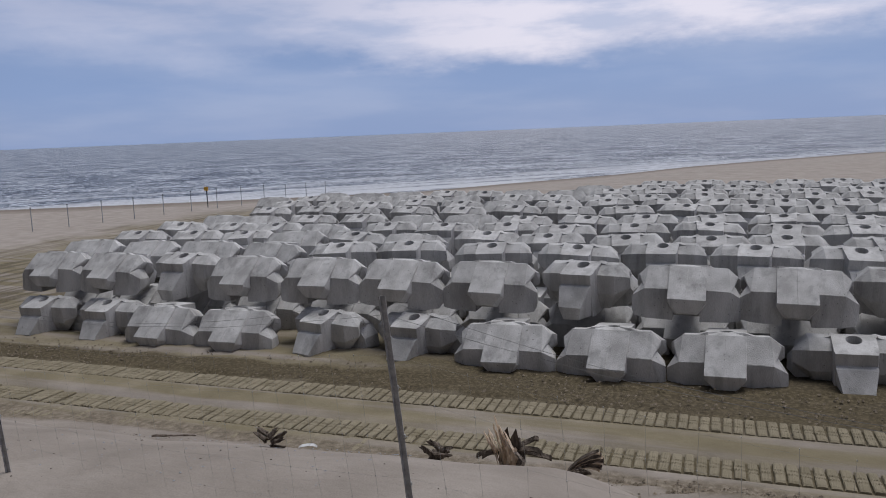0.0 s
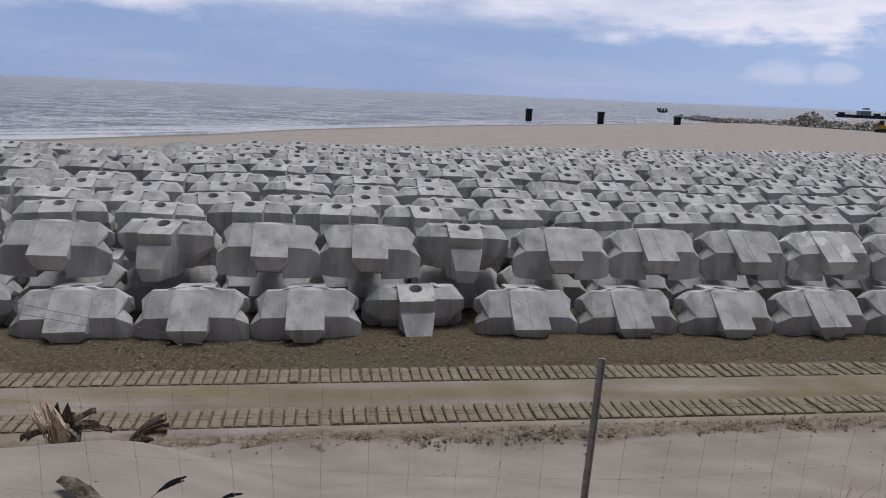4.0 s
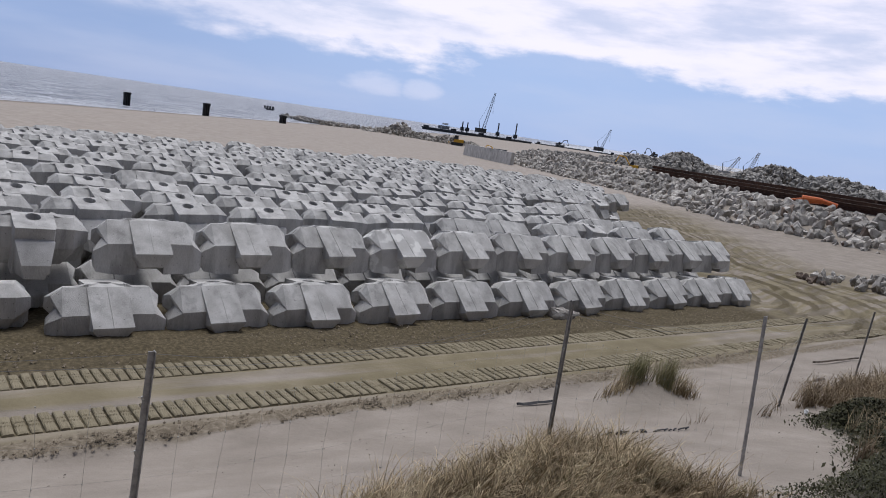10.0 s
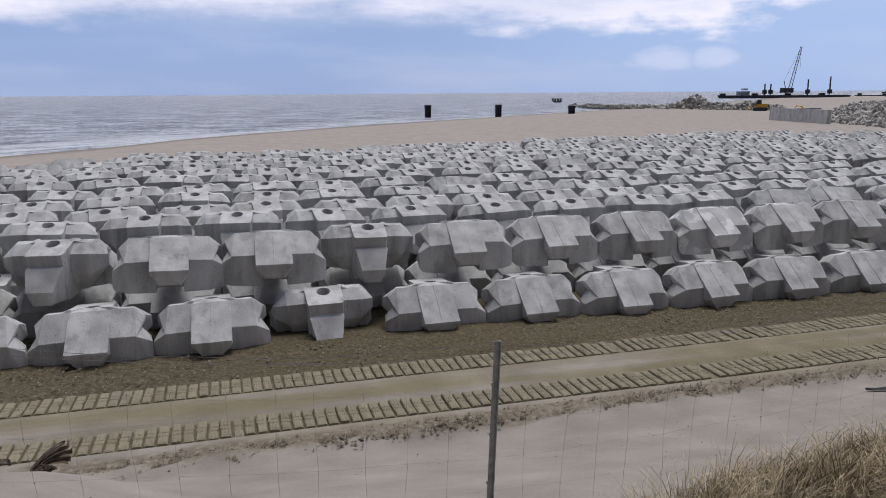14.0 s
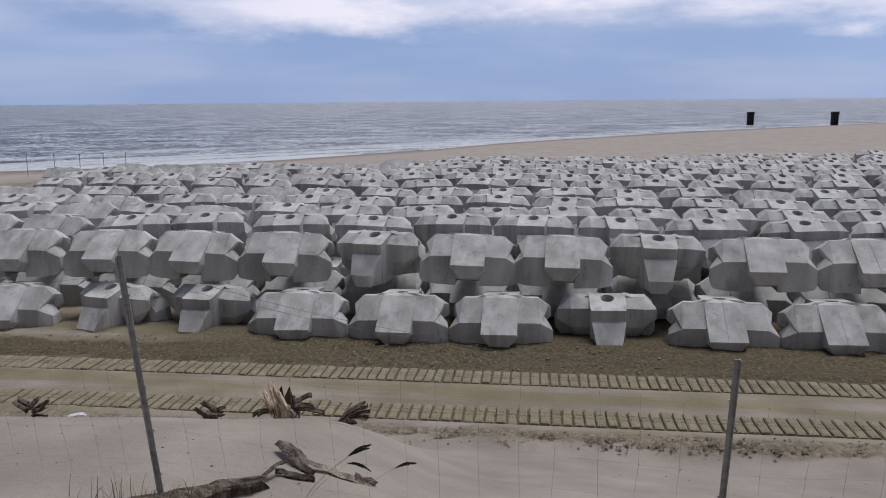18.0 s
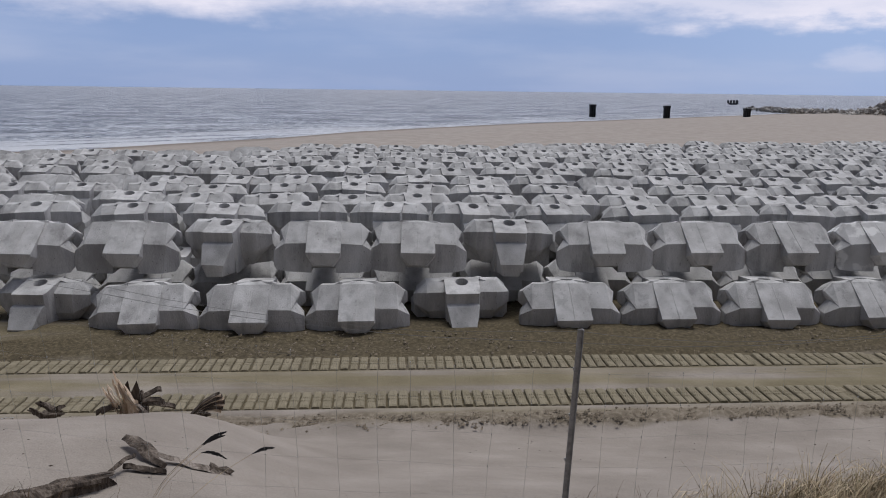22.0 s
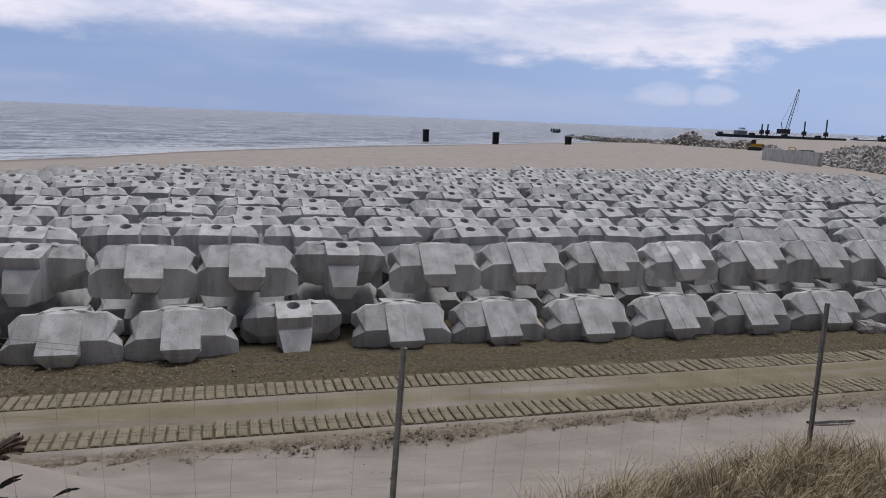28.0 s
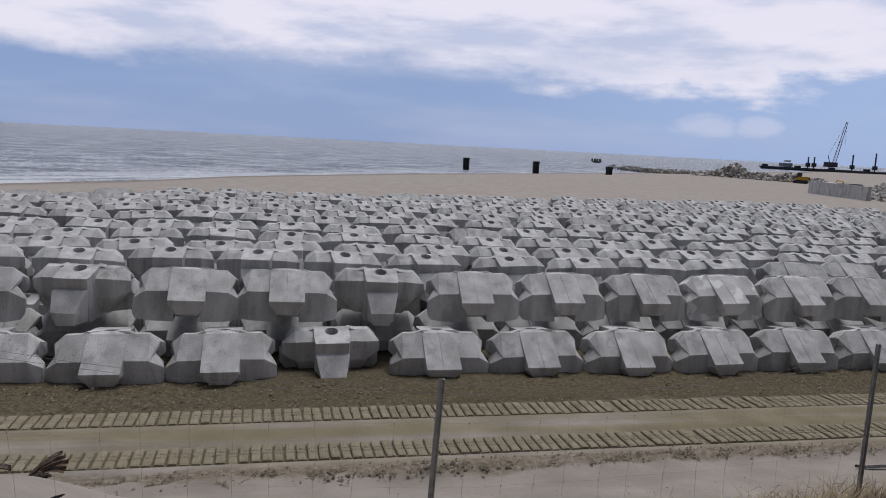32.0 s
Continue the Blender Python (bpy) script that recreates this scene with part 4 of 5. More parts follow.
# ---- marram grass ----
def blades(spots, name, label, mat, seed, length=(0.3, 0.65), lean=(0.6, 0.1), width=0.005, spread=0.5, clump=0):
    """Curved tapering blades; spots: x, y, spread x, spread y, how many."""
    rnd = random.Random(seed)
    V, Fc = [], []
    for sx, sy, rx, ry, count in spots:
        for k in range(count):
            if clump == 0 or k % clump == 0:
                mx, my, turn, droop, tall = rnd.gauss(sx, rx), rnd.gauss(sy, ry), rnd.gauss(lean[1], 2.0 * spread), rnd.uniform(0.4, 1.6), rnd.uniform(0.7, 1.15)
            x, y = (rnd.gauss(mx, 0.05), rnd.gauss(my, 0.04)) if clump else (mx, my)
            z = gz(x, y) - 0.03
            L = rnd.uniform(*length) * (tall if clump else 1)
            ang = rnd.gauss(turn, spread) if clump else rnd.gauss(lean[1], spread)
            bend = (droop if clump else rnd.uniform(0.2, 1.5)) * rnd.uniform(0.7, 1.3) * lean[0]
            w = width * rnd.uniform(0.7, 1.4)
            dx, dy = math.cos(ang), math.sin(ang)
            px, pz, el = 0.0, 0.0, rnd.uniform(1.15, 1.6)
            n = len(V)
            segs = 5
            tw = rnd.uniform(0, 3.14)
            cx, cy = math.cos(tw) * w, math.sin(tw) * w
            for s in range(segs + 1):
                f = 1 - s / segs * 0.85
                X, Y, Zz = x + dx * px, y + dy * px, z + pz
                V += [(X - cx * f, Y - cy * f, Zz), (X + cx * f, Y + cy * f, Zz)]
                px += math.cos(el) * L / segs
                pz += math.sin(el) * L / segs
                el -= bend * (0.5 + s) / segs
            for s in range(segs):
                i = n + 2 * s
                Fc.append((i, i + 1, i + 3, i + 2))
    me = bpy.data.meshes.new(name)
    me.from_pydata(V, [], Fc)
    me.materials.append(mat)
    return tagged(new(name, me), label, "grass", "dune grass", "stuff")


MOUND = [(0.75, 4.1, 0.3, 0.15, 380), (1.3, 4.2, 0.3, 0.15, 1500), (1.8, 4.15, 0.3, 0.2, 2200), (2.2, 4.05, 0.32, 0.22, 2300), (2.6, 4.0, 0.26, 0.22, 2800), (2.85, 3.8, 0.2, 0.22, 2300), (3.05, 3.45, 0.22, 0.2, 1300), (2.2, 3.6, 0.45, 0.25, 2600), (3.5, 3.2, 0.25, 0.12, 350)]
blades(MOUND, "marram_grass", "wind-bent straw-coloured marram grass on a dune mound", STRAW, 1, (0.22, 0.58), (1.25, 0.0), 0.0042, 0.5, 28)
# withered blades, so many that their brown stands in for shade inside the mound
blades([(a, b, c, d, int(n * 0.8)) for a, b, c, d, n in MOUND], "marram_grass", "brown withered marram grass darkening the shaded foot of the dry blades", BROWN, 12, (0.14, 0.40), (1.3, 0.0), 0.0045, 0.7, 24)
blades([(a, b, c, d, n // 14) for a, b, c, d, n in MOUND], "marram_grass", "greenish marram blades among the dry grass", GREEN, 2, (0.2, 0.44), (0.7, 0.0), 0.0042, 0.6, 25)
blades([(9.15, 8.3, 0.13, 0.08, 380), (9.65, 8.0, 0.12, 0.08, 340)], "marram_grass", "green tuft of marram grass on a sand hump", GREEN, 3, (0.3, 0.6), (0.5, 0.0), 0.005)
blades([(8.85, 8.3, 0.2, 0.10, 220), (9.9, 7.85, 0.2, 0.10, 260)], "marram_grass", "dry straw at the foot of a green tuft", STRAW, 4, (0.2, 0.45), (0.9, 0.0), 0.006)
EAST = [(11.6, 5.3, 0.5, 0.3, 1500), (10.6, 4.4, 0.5, 0.3, 1100), (9.6, 3.8, 0.5, 0.3, 800), (12.6, 4.9, 0.6, 0.4, 1500), (12.0, 6.15, 0.35, 0.2, 900), (12.8, 6.25, 0.5, 0.3, 1900), (13.8, 6.4, 0.6, 0.35, 1900), (13.0, 5.6, 0.7, 0.3, 1500), (14.5, 6.0, 0.6, 0.4, 1200), (11.4, 6.3, 0.3, 0.12, 200), (10.3, 6.45, 0.25, 0.06, 24)]
blades(EAST, "marram_grass", "tall brownish marram grass above green shrubs", BROWN, 5, (0.2, 0.6), (1.0, 0.0), 0.005, 0.6, 30)
blades([(a, b, c, d, n // 3) for a, b, c, d, n in EAST], "marram_grass", "pale dry blades among brown dune grass", STRAW, 15, (0.25, 0.6), (0.9, 0.0), 0.005, 0.6, 25)
blades([(8.6, 6.65, 0.2, 0.05, 22), (-3.75, 4.2, 0.22, 0.08, 60), (-3.2, 4.1, 0.3, 0.06, 20), (-1.2, 4.3, 0.5, 0.1, 14), (0.3, 4.6, 0.4, 0.15, 70), (7.4, 5.1, 0.7, 0.4, 8)], "marram_grass", "sparse dry stalks in bare sand", BROWN, 6, (0.12, 0.30), (0.4, 0.0), 0.003, 1.2)


def shrub(name, label, spots, seed, size=0.035):
    """Low creeping shrub: many small pointed leaves on short twigs."""
    rnd = random.Random(seed)
    V, Fc = [], []
    for sx, sy, rx, ry, h, count in spots:
        for _ in range(count):
            x, y = rnd.gauss(sx, rx), rnd.gauss(sy, ry)
            k = max(0.0, 1 - ((x - sx) / (2.2 * rx)) ** 2 - ((y - sy) / (2.2 * ry)) ** 2)
            z = gz(x, y) + h * k * rnd.uniform(0.1, 1.0) + rnd.uniform(0, 0.03)
            s = size * rnd.uniform(0.6, 1.5)
            a, t = rnd.uniform(0, 6.28), rnd.uniform(-0.3, 1.2)
            d = Vector((math.cos(a) * math.cos(t), math.sin(a) * math.cos(t), math.sin(t))) * s
            e = Vector((-math.sin(a), math.cos(a), rnd.uniform(-0.4, 0.4))) * s * 0.4
            p = Vector((x, y, z))
            n = len(V)
            V += [p - d, p + e + Vector((0, 0, s * 0.15)), p + d, p - e]
            Fc += [(n, n + 1, n + 3), (n + 1, n + 2, n + 3)]
    me = bpy.data.meshes.new(name)
    me.from_pydata([tuple(v) for v in V], [], Fc)
    me.materials.append(LEAF)
    return tagged(new(name, me), label, "shrub", "dune shrubs", "stuff")


shrub("creeping_shrub", "low dark green creeping shrub on dune sand", [(10.9, 5.3, 0.4, 0.25, 0.35, 11000), (7.6, 3.0, 0.6, 0.25, 0.3, 7000), (8.8, 3.2, 0.6, 0.3, 0.4, 9000), (10.2, 3.7, 0.7, 0.35, 0.45, 11000), (11.6, 5.0, 0.5, 0.3, 0.35, 10000), (10.2, 4.6, 0.4, 0.25, 0.25, 4000), (9.3, 4.1, 0.5, 0.25, 0.25, 3600), (12.5, 4.8, 0.8, 0.4, 0.45, 14000), (10.0, 3.3, 0.8, 0.3, 0.5, 14000), (11.2, 3.6, 0.8, 0.35, 0.5, 14000), (8.2, 3.6, 0.5, 0.2, 0.2, 2800), (10.6, 4.1, 0.5, 0.3, 0.35, 6000), (11.8, 4.2, 0.6, 0.35, 0.4, 7000), (9.6, 3.6, 0.5, 0.25, 0.3, 5000)], 1, 0.03)
shrub("creeping_shrub", "sparse green creeping shrub at the foot of a grass mound", [(6.2, 3.35, 0.5, 0.15, 0.22, 2600), (7.2, 3.45, 0.5, 0.15, 0.25, 2600), (5.3, 3.35, 0.4, 0.15, 0.15, 500), (3.6, 3.75, 0.3, 0.15, 0.15, 250)], 2, 0.018)

# ---- driftwood and wrack ----
def ragged_log(a, b, r, seed, n=9, segs=8):
    rnd = random.Random(seed)
    a, b = Vector(a), Vector(b)
    q = (b - a).to_track_quat("Z", "Y").to_matrix()
    bm = bmesh.new()
    rings = []
    lobes = [rnd.uniform(0.6, 1.3) for _ in range(n)]
    for s in range(segs + 1):
        k = s / segs
        rr = r * (1 - 0.35 * k) * rnd.uniform(0.85, 1.15)
        c = a.lerp(b, k) + q @ Vector((rnd.uniform(-1, 1), rnd.uniform(-1, 1), 0)) * r * 0.15
        rings.append([bm.verts.new(c + q @ Vector((math.cos(6.283 * j / n) * rr * lobes[j] * rnd.uniform(0.85, 1.15), math.sin(6.283 * j / n) * rr * lobes[j] * rnd.uniform(0.85, 1.15), rnd.uniform(-1, 1) * r * (1.2 if s in (0, segs) else 0.2)))) for j in range(n)])
    for p, o in zip(rings, rings[1:]):
        for j in range(n):
            bm.faces.new((p[j], p[(j + 1) % n], o[(j + 1) % n], o[j]))
    bm.faces.new(rings[0][::-1]); bm.faces.new(rings[-1])
    return bm


def slab(a, b, w, t, seed, curl=0.0):
    """A splintered strip of wood or bark."""
    rnd = random.Random(seed)
    a, b = Vector(a), Vector(b)
    d = b - a
    side = d.cross(Vector((0, 0, 1))).normalized()
    bm = bmesh.new()
    rows = []
    for s in range(7):
        k = s / 6
        c = a.lerp(b, k) + Vector((0, 0, curl * 4 * k * (1 - k)))
        ww = w * (0.5 + 0.6 * math.sin(3.1 * min(1, k * 0.9 + 0.1))) * rnd.uniform(0.8, 1.15)
        j = Vector((rnd.uniform(-1, 1), rnd.uniform(-1, 1), rnd.uniform(-1, 1))) * w * 0.12
        rows.append([bm.verts.new(c + side * ww * u + Vector((0, 0, v * t)) + j) for u, v in ((-0.5, 0), (0, 0.6), (0.5, 0), (0, -0.5))])
    for p, o in zip(rows, rows[1:]):
        for j in range(4):
            bm.faces.new((p[j], p[(j + 1) % 4], o[(j + 1) % 4], o[j]))
    bm.faces.new(rows[0][::-1]); bm.faces.new(rows[-1])
    return bm


def on(x, y, up=0.0):
    return Vector((x, y, gz(x, y) + up))


def flat_thing(name, bm, mat, label, category, group=""):
    return tagged(new(name, mesh_of(bm, name, mat)), label, category, group)


flat_thing("driftwood_log", ragged_log(on(-3.78, 4.13, 0.0), on(-3.22, 4.70, 0.03), 0.066, 1, 15, 11), WOOD, "dark weathered driftwood log half sunk in dune sand", "driftwood", "driftwood pieces")
flat_thing("driftwood_slab", slab(on(-3.34, 5.40, 0.07), on(-2.98, 5.08, 0.02), 0.11, 0.04, 2, 0.02), WOOD, "split brown driftwood slab lying on sand", "driftwood", "driftwood pieces")
flat_thing("driftwood_slab", slab(on(-3.05, 5.2, 0.05), on(-2.55, 5.22, 0.01), 0.08, 0.035, 3, 0.01), GREY_WOOD, "pale splintered driftwood slab on sand", "driftwood", "driftwood pieces")
flat_thing("driftwood_slab", slab(on(-3.20, 4.95, 0.02), on(-2.92, 4.97, 0.02), 0.06, 0.04, 4), WOOD, "short grey driftwood piece on sand", "driftwood", "driftwood pieces")
flat_thing("driftwood_slab", slab(on(-3.25, 4.80, 0.02), on(-3.15, 5.05, 0.07), 0.04, 0.03, 5, 0.02), WOOD, "small curled bark piece on sand", "driftwood", "driftwood pieces")
flat_thing("driftwood_knot", ragged_log(on(-2.72, 5.22, 0.02), on(-2.55, 5.26, 0.03), 0.045, 6, 7, 4), WOOD, "knotted dark driftwood lump on sand", "driftwood", "driftwood pieces")

# sea oats: thin stalks that end in a curved dark seed head
def seed_head(a, b, rise, seed):
    rnd = random.Random(seed)
    bm = bmesh.new()
    a, b = Vector(a), Vector(b)
    n = 14
    pts = [a.lerp(b, k / n) + Vector((0, 0, rise * math.sin(math.pi * k / n))) for k in range(n + 1)]
    for k in range(n):
        d = (pts[k + 1] - pts[k]).normalized()
        w = 0.011 * math.sin(math.pi * (k + 0.7) / (n + 0.7)) + 0.002
        for s in (-1, 1):
            up = Vector((0, rnd.uniform(-0.5, 0.5), s)).normalized()
            m = pts[k] + up * w * rnd.uniform(0.6, 1.0)
            hull(bm, [pts[k] - d * 0.006, m, pts[k] + d * 0.03, m + d * 0.02 + up * 0.002, pts[k] + Vector((0, 0.004, 0))])
    return bm


OATS = [((-2.890, 4.45), (-2.610, 4.72, 2.30), (-2.460, 4.72, 2.385), 0.012), ((-2.880, 4.46), (-2.605, 4.74, 2.29), (-2.480, 4.74, 2.35), 0.010), ((-2.860, 4.44), (-2.610, 4.70, 2.255), (-2.460, 4.70, 2.215), 0.018), ((-2.690, 4.40), (-2.290, 4.73, 2.225), (-2.160, 4.73, 2.265), 0.010)]
for k, (foot, a, e, rise) in enumerate(OATS):
    oat = thing("sea_oat", "dry sea oat stalk with a curved dark seed head", "grass stalk", "sea oats")
    f = on(*foot, -0.03)
    bm = bmesh.new()
    va = Vector(a)
    pts = [f.lerp(va, q / 6) + Vector((-0.05 * math.sin(math.pi * q / 6), 0, 0)) for q in range(7)]
    for p, q in zip(pts, pts[1:]):
        rod(bm, p, q, 0.0016, 4)
    part("stalk", bm, STRAW, oat)
    part("seed_head", seed_head(a, e, rise, k), BLACK, oat, "dark curved seed head")

# uprooted stump on the dune's lip
stump = thing("tree_stump", "split driftwood stump with pale torn wood on the sand", "tree stump")
SX, SY = -4.25, 8.25
SZ = max(gz(SX, SY), 0.98)
part("trunk", ragged_log((SX - 0.02, SY, SZ - 0.15), (SX + 0.02, SY, SZ + 0.30), 0.17, 31, 10, 6), WOOD, stump)
SPL = random.Random(17)
for k in range(14):
    f = -1 + 2 * k / 13
    tall = 0.50 - 0.20 * abs(f + 0.35) - SPL.uniform(0, 0.10)
    foot, mid = Vector((SX + 0.13 * f, SY - 0.13, SZ - 0.02)), Vector((SX + 0.17 * f, SY - 0.15, SZ + tall * 0.6))
    tip = mid + Vector((-0.08 - 0.05 * SPL.random(), 0.02, tall * 0.55))
    bm = slab(foot, mid, 0.075, 0.035, 40 + k)
    spike = slab(mid - Vector((0, 0, 0.03)), tip, 0.045, 0.022, 140 + k)
    me = bpy.data.meshes.new("piece"); spike.to_mesh(me); spike.free(); bm.from_mesh(me); bpy.data.meshes.remove(me)
    part("splinter", bm, FRESH_WOOD if f < 0.6 else GREY_WOOD, stump, "pale torn splinter of wood")
for k, (dx, dy, dz) in enumerate(((0.35, -0.1, 0.18), (0.42, 0.05, 0.05), (-0.42, -0.05, 0.03), (0.28, 0.1, 0.26), (-0.3, -0.2, 0.12))):
    part("root", slab((SX, SY, SZ + 0.08), (SX + dx, SY + dy, SZ + dz), 0.08, 0.06, 50 + k, 0.05), WOOD, stump)
root_mass = thing("root_clump", "tangled brown root clump lying beside the stump", "roots")
for k in range(11):
    a = -0.5 + k * 0.11
    part("root", slab((SX + 0.62, SY - 0.15, SZ + 0.0), (SX + 0.72 + 0.30 * math.cos(a), SY - 0.15, SZ + 0.06 + 0.24 * math.sin(a + 0.6)), 0.06, 0.04, 60 + k, 0.05), FRESH_WOOD if k % 3 == 0 else WOOD, root_mass)
for k, (x, y, s) in enumerate(((-4.9, 7.55, 1.0), (-6.28, 6.58, 0.9), (-3.42, 7.9, 0.5))):
    ob = thing("driftwood_twigs", "dark twisted driftwood twigs on pale sand", "driftwood", "driftwood pieces")
    c = on(x, y)
    TW = random.Random(140 + k)
    for j in range(8):
        a, up = TW.uniform(-0.5, 0.5) + 3.14 * (j % 2), TW.uniform(0.0, 0.12)
        p = c + Vector((TW.uniform(-0.10, 0.10) * s, TW.uniform(-0.06, 0.06), 0.02 + 0.012 * j))
        q = p + Vector((math.cos(a) * TW.uniform(0.08, 0.2) * s, math.sin(a) * 0.1, up * s))
        part("twig", ragged_log(p, q, (0.018 + 0.03 * TW.random()) * s, 160 + 10 * k + j, 7, 6), WOOD, ob)
flat_thing("litter_scrap", slab(on(-6.42, 7.35, 0.03), on(-6.22, 7.38, 0.06), 0.06, 0.03, 99, 0.02), WHITE_PAINT, "white litter scrap lying on sand", "litter")
flat_thing("litter_scrap", slab(on(10.55, 6.0, 0.04), on(10.65, 6.02, 0.07), 0.06, 0.03, 98, 0.02), WHITE_PAINT, "white crumpled litter scrap among dry grass", "litter")
flat_thing("driftwood_stick", ragged_log(on(-7.75, 6.62, 0.015), on(-7.32, 6.78, 0.05), 0.018, 93, 7, 8), GREY_WOOD, "thin bleached driftwood stick on sand", "driftwood", "driftwood pieces")
flat_thing("driftwood_plank", slab(on(7.2, 9.02, 0.03), on(8.0, 8.92, 0.03), 0.09, 0.04, 97), BLACK, "dark flat driftwood plank on sand", "driftwood", "driftwood pieces")
flat_thing("driftwood_plank", slab(on(13.6, 7.5, 0.04), on(14.4, 7.55, 0.05), 0.14, 0.05, 96), WOOD, "dark driftwood plank behind dry grass", "driftwood", "driftwood pieces")
flat_thing("driftwood_plank", slab(on(16.4, 8.75, 0.03), on(18.1, 8.5, 0.04), 0.07, 0.04, 95), WOOD, "thin grey driftwood pole on sand", "driftwood", "driftwood pieces")
flat_thing("sand_lump", ragged_log((12.55, 13.55, gz(12.55, 13.55) + 0.10), (13.25, 13.45, gz(13.25, 13.45) + 0.06), 0.15, 88, 10, 5), ROCK, "pale weathered lump lying against a concrete block", "driftwood", "driftwood pieces")
wr = thing("seaweed_line", "black dry seaweed strand across bare sand", "seaweed")
WR2 = random.Random(9)
for k in range(16):
    x = 6.45 + 0.1 * k + WR2.uniform(-0.04, 0.04)
    y = 6.72 - 0.02 * k + WR2.uniform(-0.05, 0.05)
    part("strand", slab(on(x, y, 0.012), on(x + WR2.uniform(0.06, 0.2), y + WR2.uniform(-0.05, 0.05), 0.02), 0.03 + 0.05 * (k in (2, 3, 8)), 0.02 + 0.03 * (k in (2, 3)), 200 + k, 0.01), BLACK, wr)


def flecks():
    """Shell bits, crumbs and small twigs strewn over the dune."""
    rnd = random.Random(21)
    V, Fc = [], []
    for k in range(420):
        x, y = rnd.uniform(-9, 14), rnd.uniform(4.7, 8.8)
        r = rnd.uniform(0.002, 0.008)
        z = gz(x, y) + 0.004
        e = rnd.uniform(1, 3)
        n = len(V)
        V += [(x - r * e, y, z), (x, y - r, z), (x + r * e, y + r * 0.3, z), (x, y + r, z), (x, y, z + r)]
        Fc += [(n, n + 1, n + 4), (n + 1, n + 2, n + 4), (n + 2, n + 3, n + 4), (n + 3, n, n + 4)]
    me = bpy.data.meshes.new("beach_flecks")
    me.from_pydata(V, [], Fc)
    me.materials.append(WOOD)
    return me


def shells():
    """Broken shells, small and pale."""
    rnd = random.Random(22)
    V, Fc = [], []
    for k in range(420):
        x, y = -4.9 - abs(rnd.gauss(0, 2.2)), rnd.uniform(4.9, 7.6)
        r, z, e = 0.002 + 0.008 * rnd.random() ** 3, gz(x, y) + 0.003, rnd.uniform(1, 2)
        n = len(V)
        V += [(x - r * e, y, z), (x, y - r, z), (x + r * e, y + r * 0.3, z), (x, y + r, z), (x, y, z + r * 0.8)]
        Fc += [(n, n + 1, n + 4), (n + 1, n + 2, n + 4), (n + 2, n + 3, n + 4), (n + 3, n, n + 4)]
    me = bpy.data.meshes.new("shell_flecks")
    me.from_pydata(V, [], Fc)
    me.materials.append(PALE_STEEL)
    return me


tagged(new("shell_flecks", shells()), "broken white shell bits strewn over dune sand", "shells", kind="stuff")
tagged(new("beach_flecks", flecks()), "tiny dark wood crumbs strewn over dune sand", "debris", kind="stuff")


# ---- quarried stone ----
def rock_mesh(seed):
    rnd = random.Random(seed)
    bm = bmesh.new()
    pts = []
    for _ in range(15):
        v = Vector((rnd.gauss(0, 1), rnd.gauss(0, 1), rnd.gauss(0, 1))).normalized()
        v = Vector([math.copysign(abs(e) ** 0.8, e) for e in v]) * 0.85
        v.x *= rnd.uniform(0.8, 1.2); v.y *= rnd.uniform(0.6, 1.0); v.z *= rnd.uniform(0.5, 0.85)
        pts.append(v * 0.5)
    hull(bm, pts)
    return mesh_of(bm, "rock", ROCK)


ROCKS = [rock_mesh(300 + k) for k in range(10)]


BOULDERS = [m.copy() for m in ROCKS]
for m in BOULDERS:
    m.materials[0] = BOULDER


def rock_part(parent, p, s, rnd, brown=False):
    ob = new("rock", rnd.choice(BOULDERS if brown else ROCKS))
    ob.matrix_world = Matrix.LocRotScale(p, Euler((rnd.uniform(0, 6), rnd.uniform(0, 6), rnd.uniform(0, 6))), (s, s, s))
    ob.parent = parent
    return ob


def joined_rocks(name, places, mat, label, category):
    rnd = random.Random(len(places))
    V, Fc = [], []
    data = [([v.co.copy() for v in m.vertices], [tuple(p.vertices) for p in m.polygons]) for m in ROCKS]
    for p, s in places:
        co, fs = rnd.choice(data)
        R = Euler((rnd.uniform(0, 6), rnd.uniform(0, 6), rnd.uniform(0, 6))).to_matrix() * s
        n = len(V)
        V += [tuple(R @ c + p) for c in co]
        Fc += [tuple(i + n for i in f) for f in fs]
    me = bpy.data.meshes.new(name)
    me.from_pydata(V, [], Fc)
    me.materials.append(mat)
    return tagged(new(name, me), label, category, kind="stuff")


def foot_x(y):
    return float(np.interp(y, BANK_Y, BANK_X))


bank_rnd = random.Random(77)
bank = thing("rock_bank", "long bank of pale angular quarry stones beside the track", "rock bank")
far_bank, near_bank = [], []
for k in range(2300):
    y = bank_rnd.uniform(8, 93)
    d = bank_rnd.uniform(-0.4, 7.5)
    x = foot_x(y) + d
    s = bank_rnd.uniform(0.55, 1.5) * (0.75 if d < 0.3 else 1)
    p = Vector((x, y, gz(x, y) + s * 0.12))
    (near_bank if 20 < y < 40 and len(near_bank) < 280 else far_bank).append((p, s))
for p, s in near_bank:
    rock_part(bank, p, s, bank_rnd, bank_rnd.random() < 0.08)
joined_rocks("rock_bank_stones", far_bank, ROCK, "pale grey angular stones of the farther bank", "rocks")
heap = thing("rock_pile", "low pile of brown and grey boulders on sand", "rock pile")
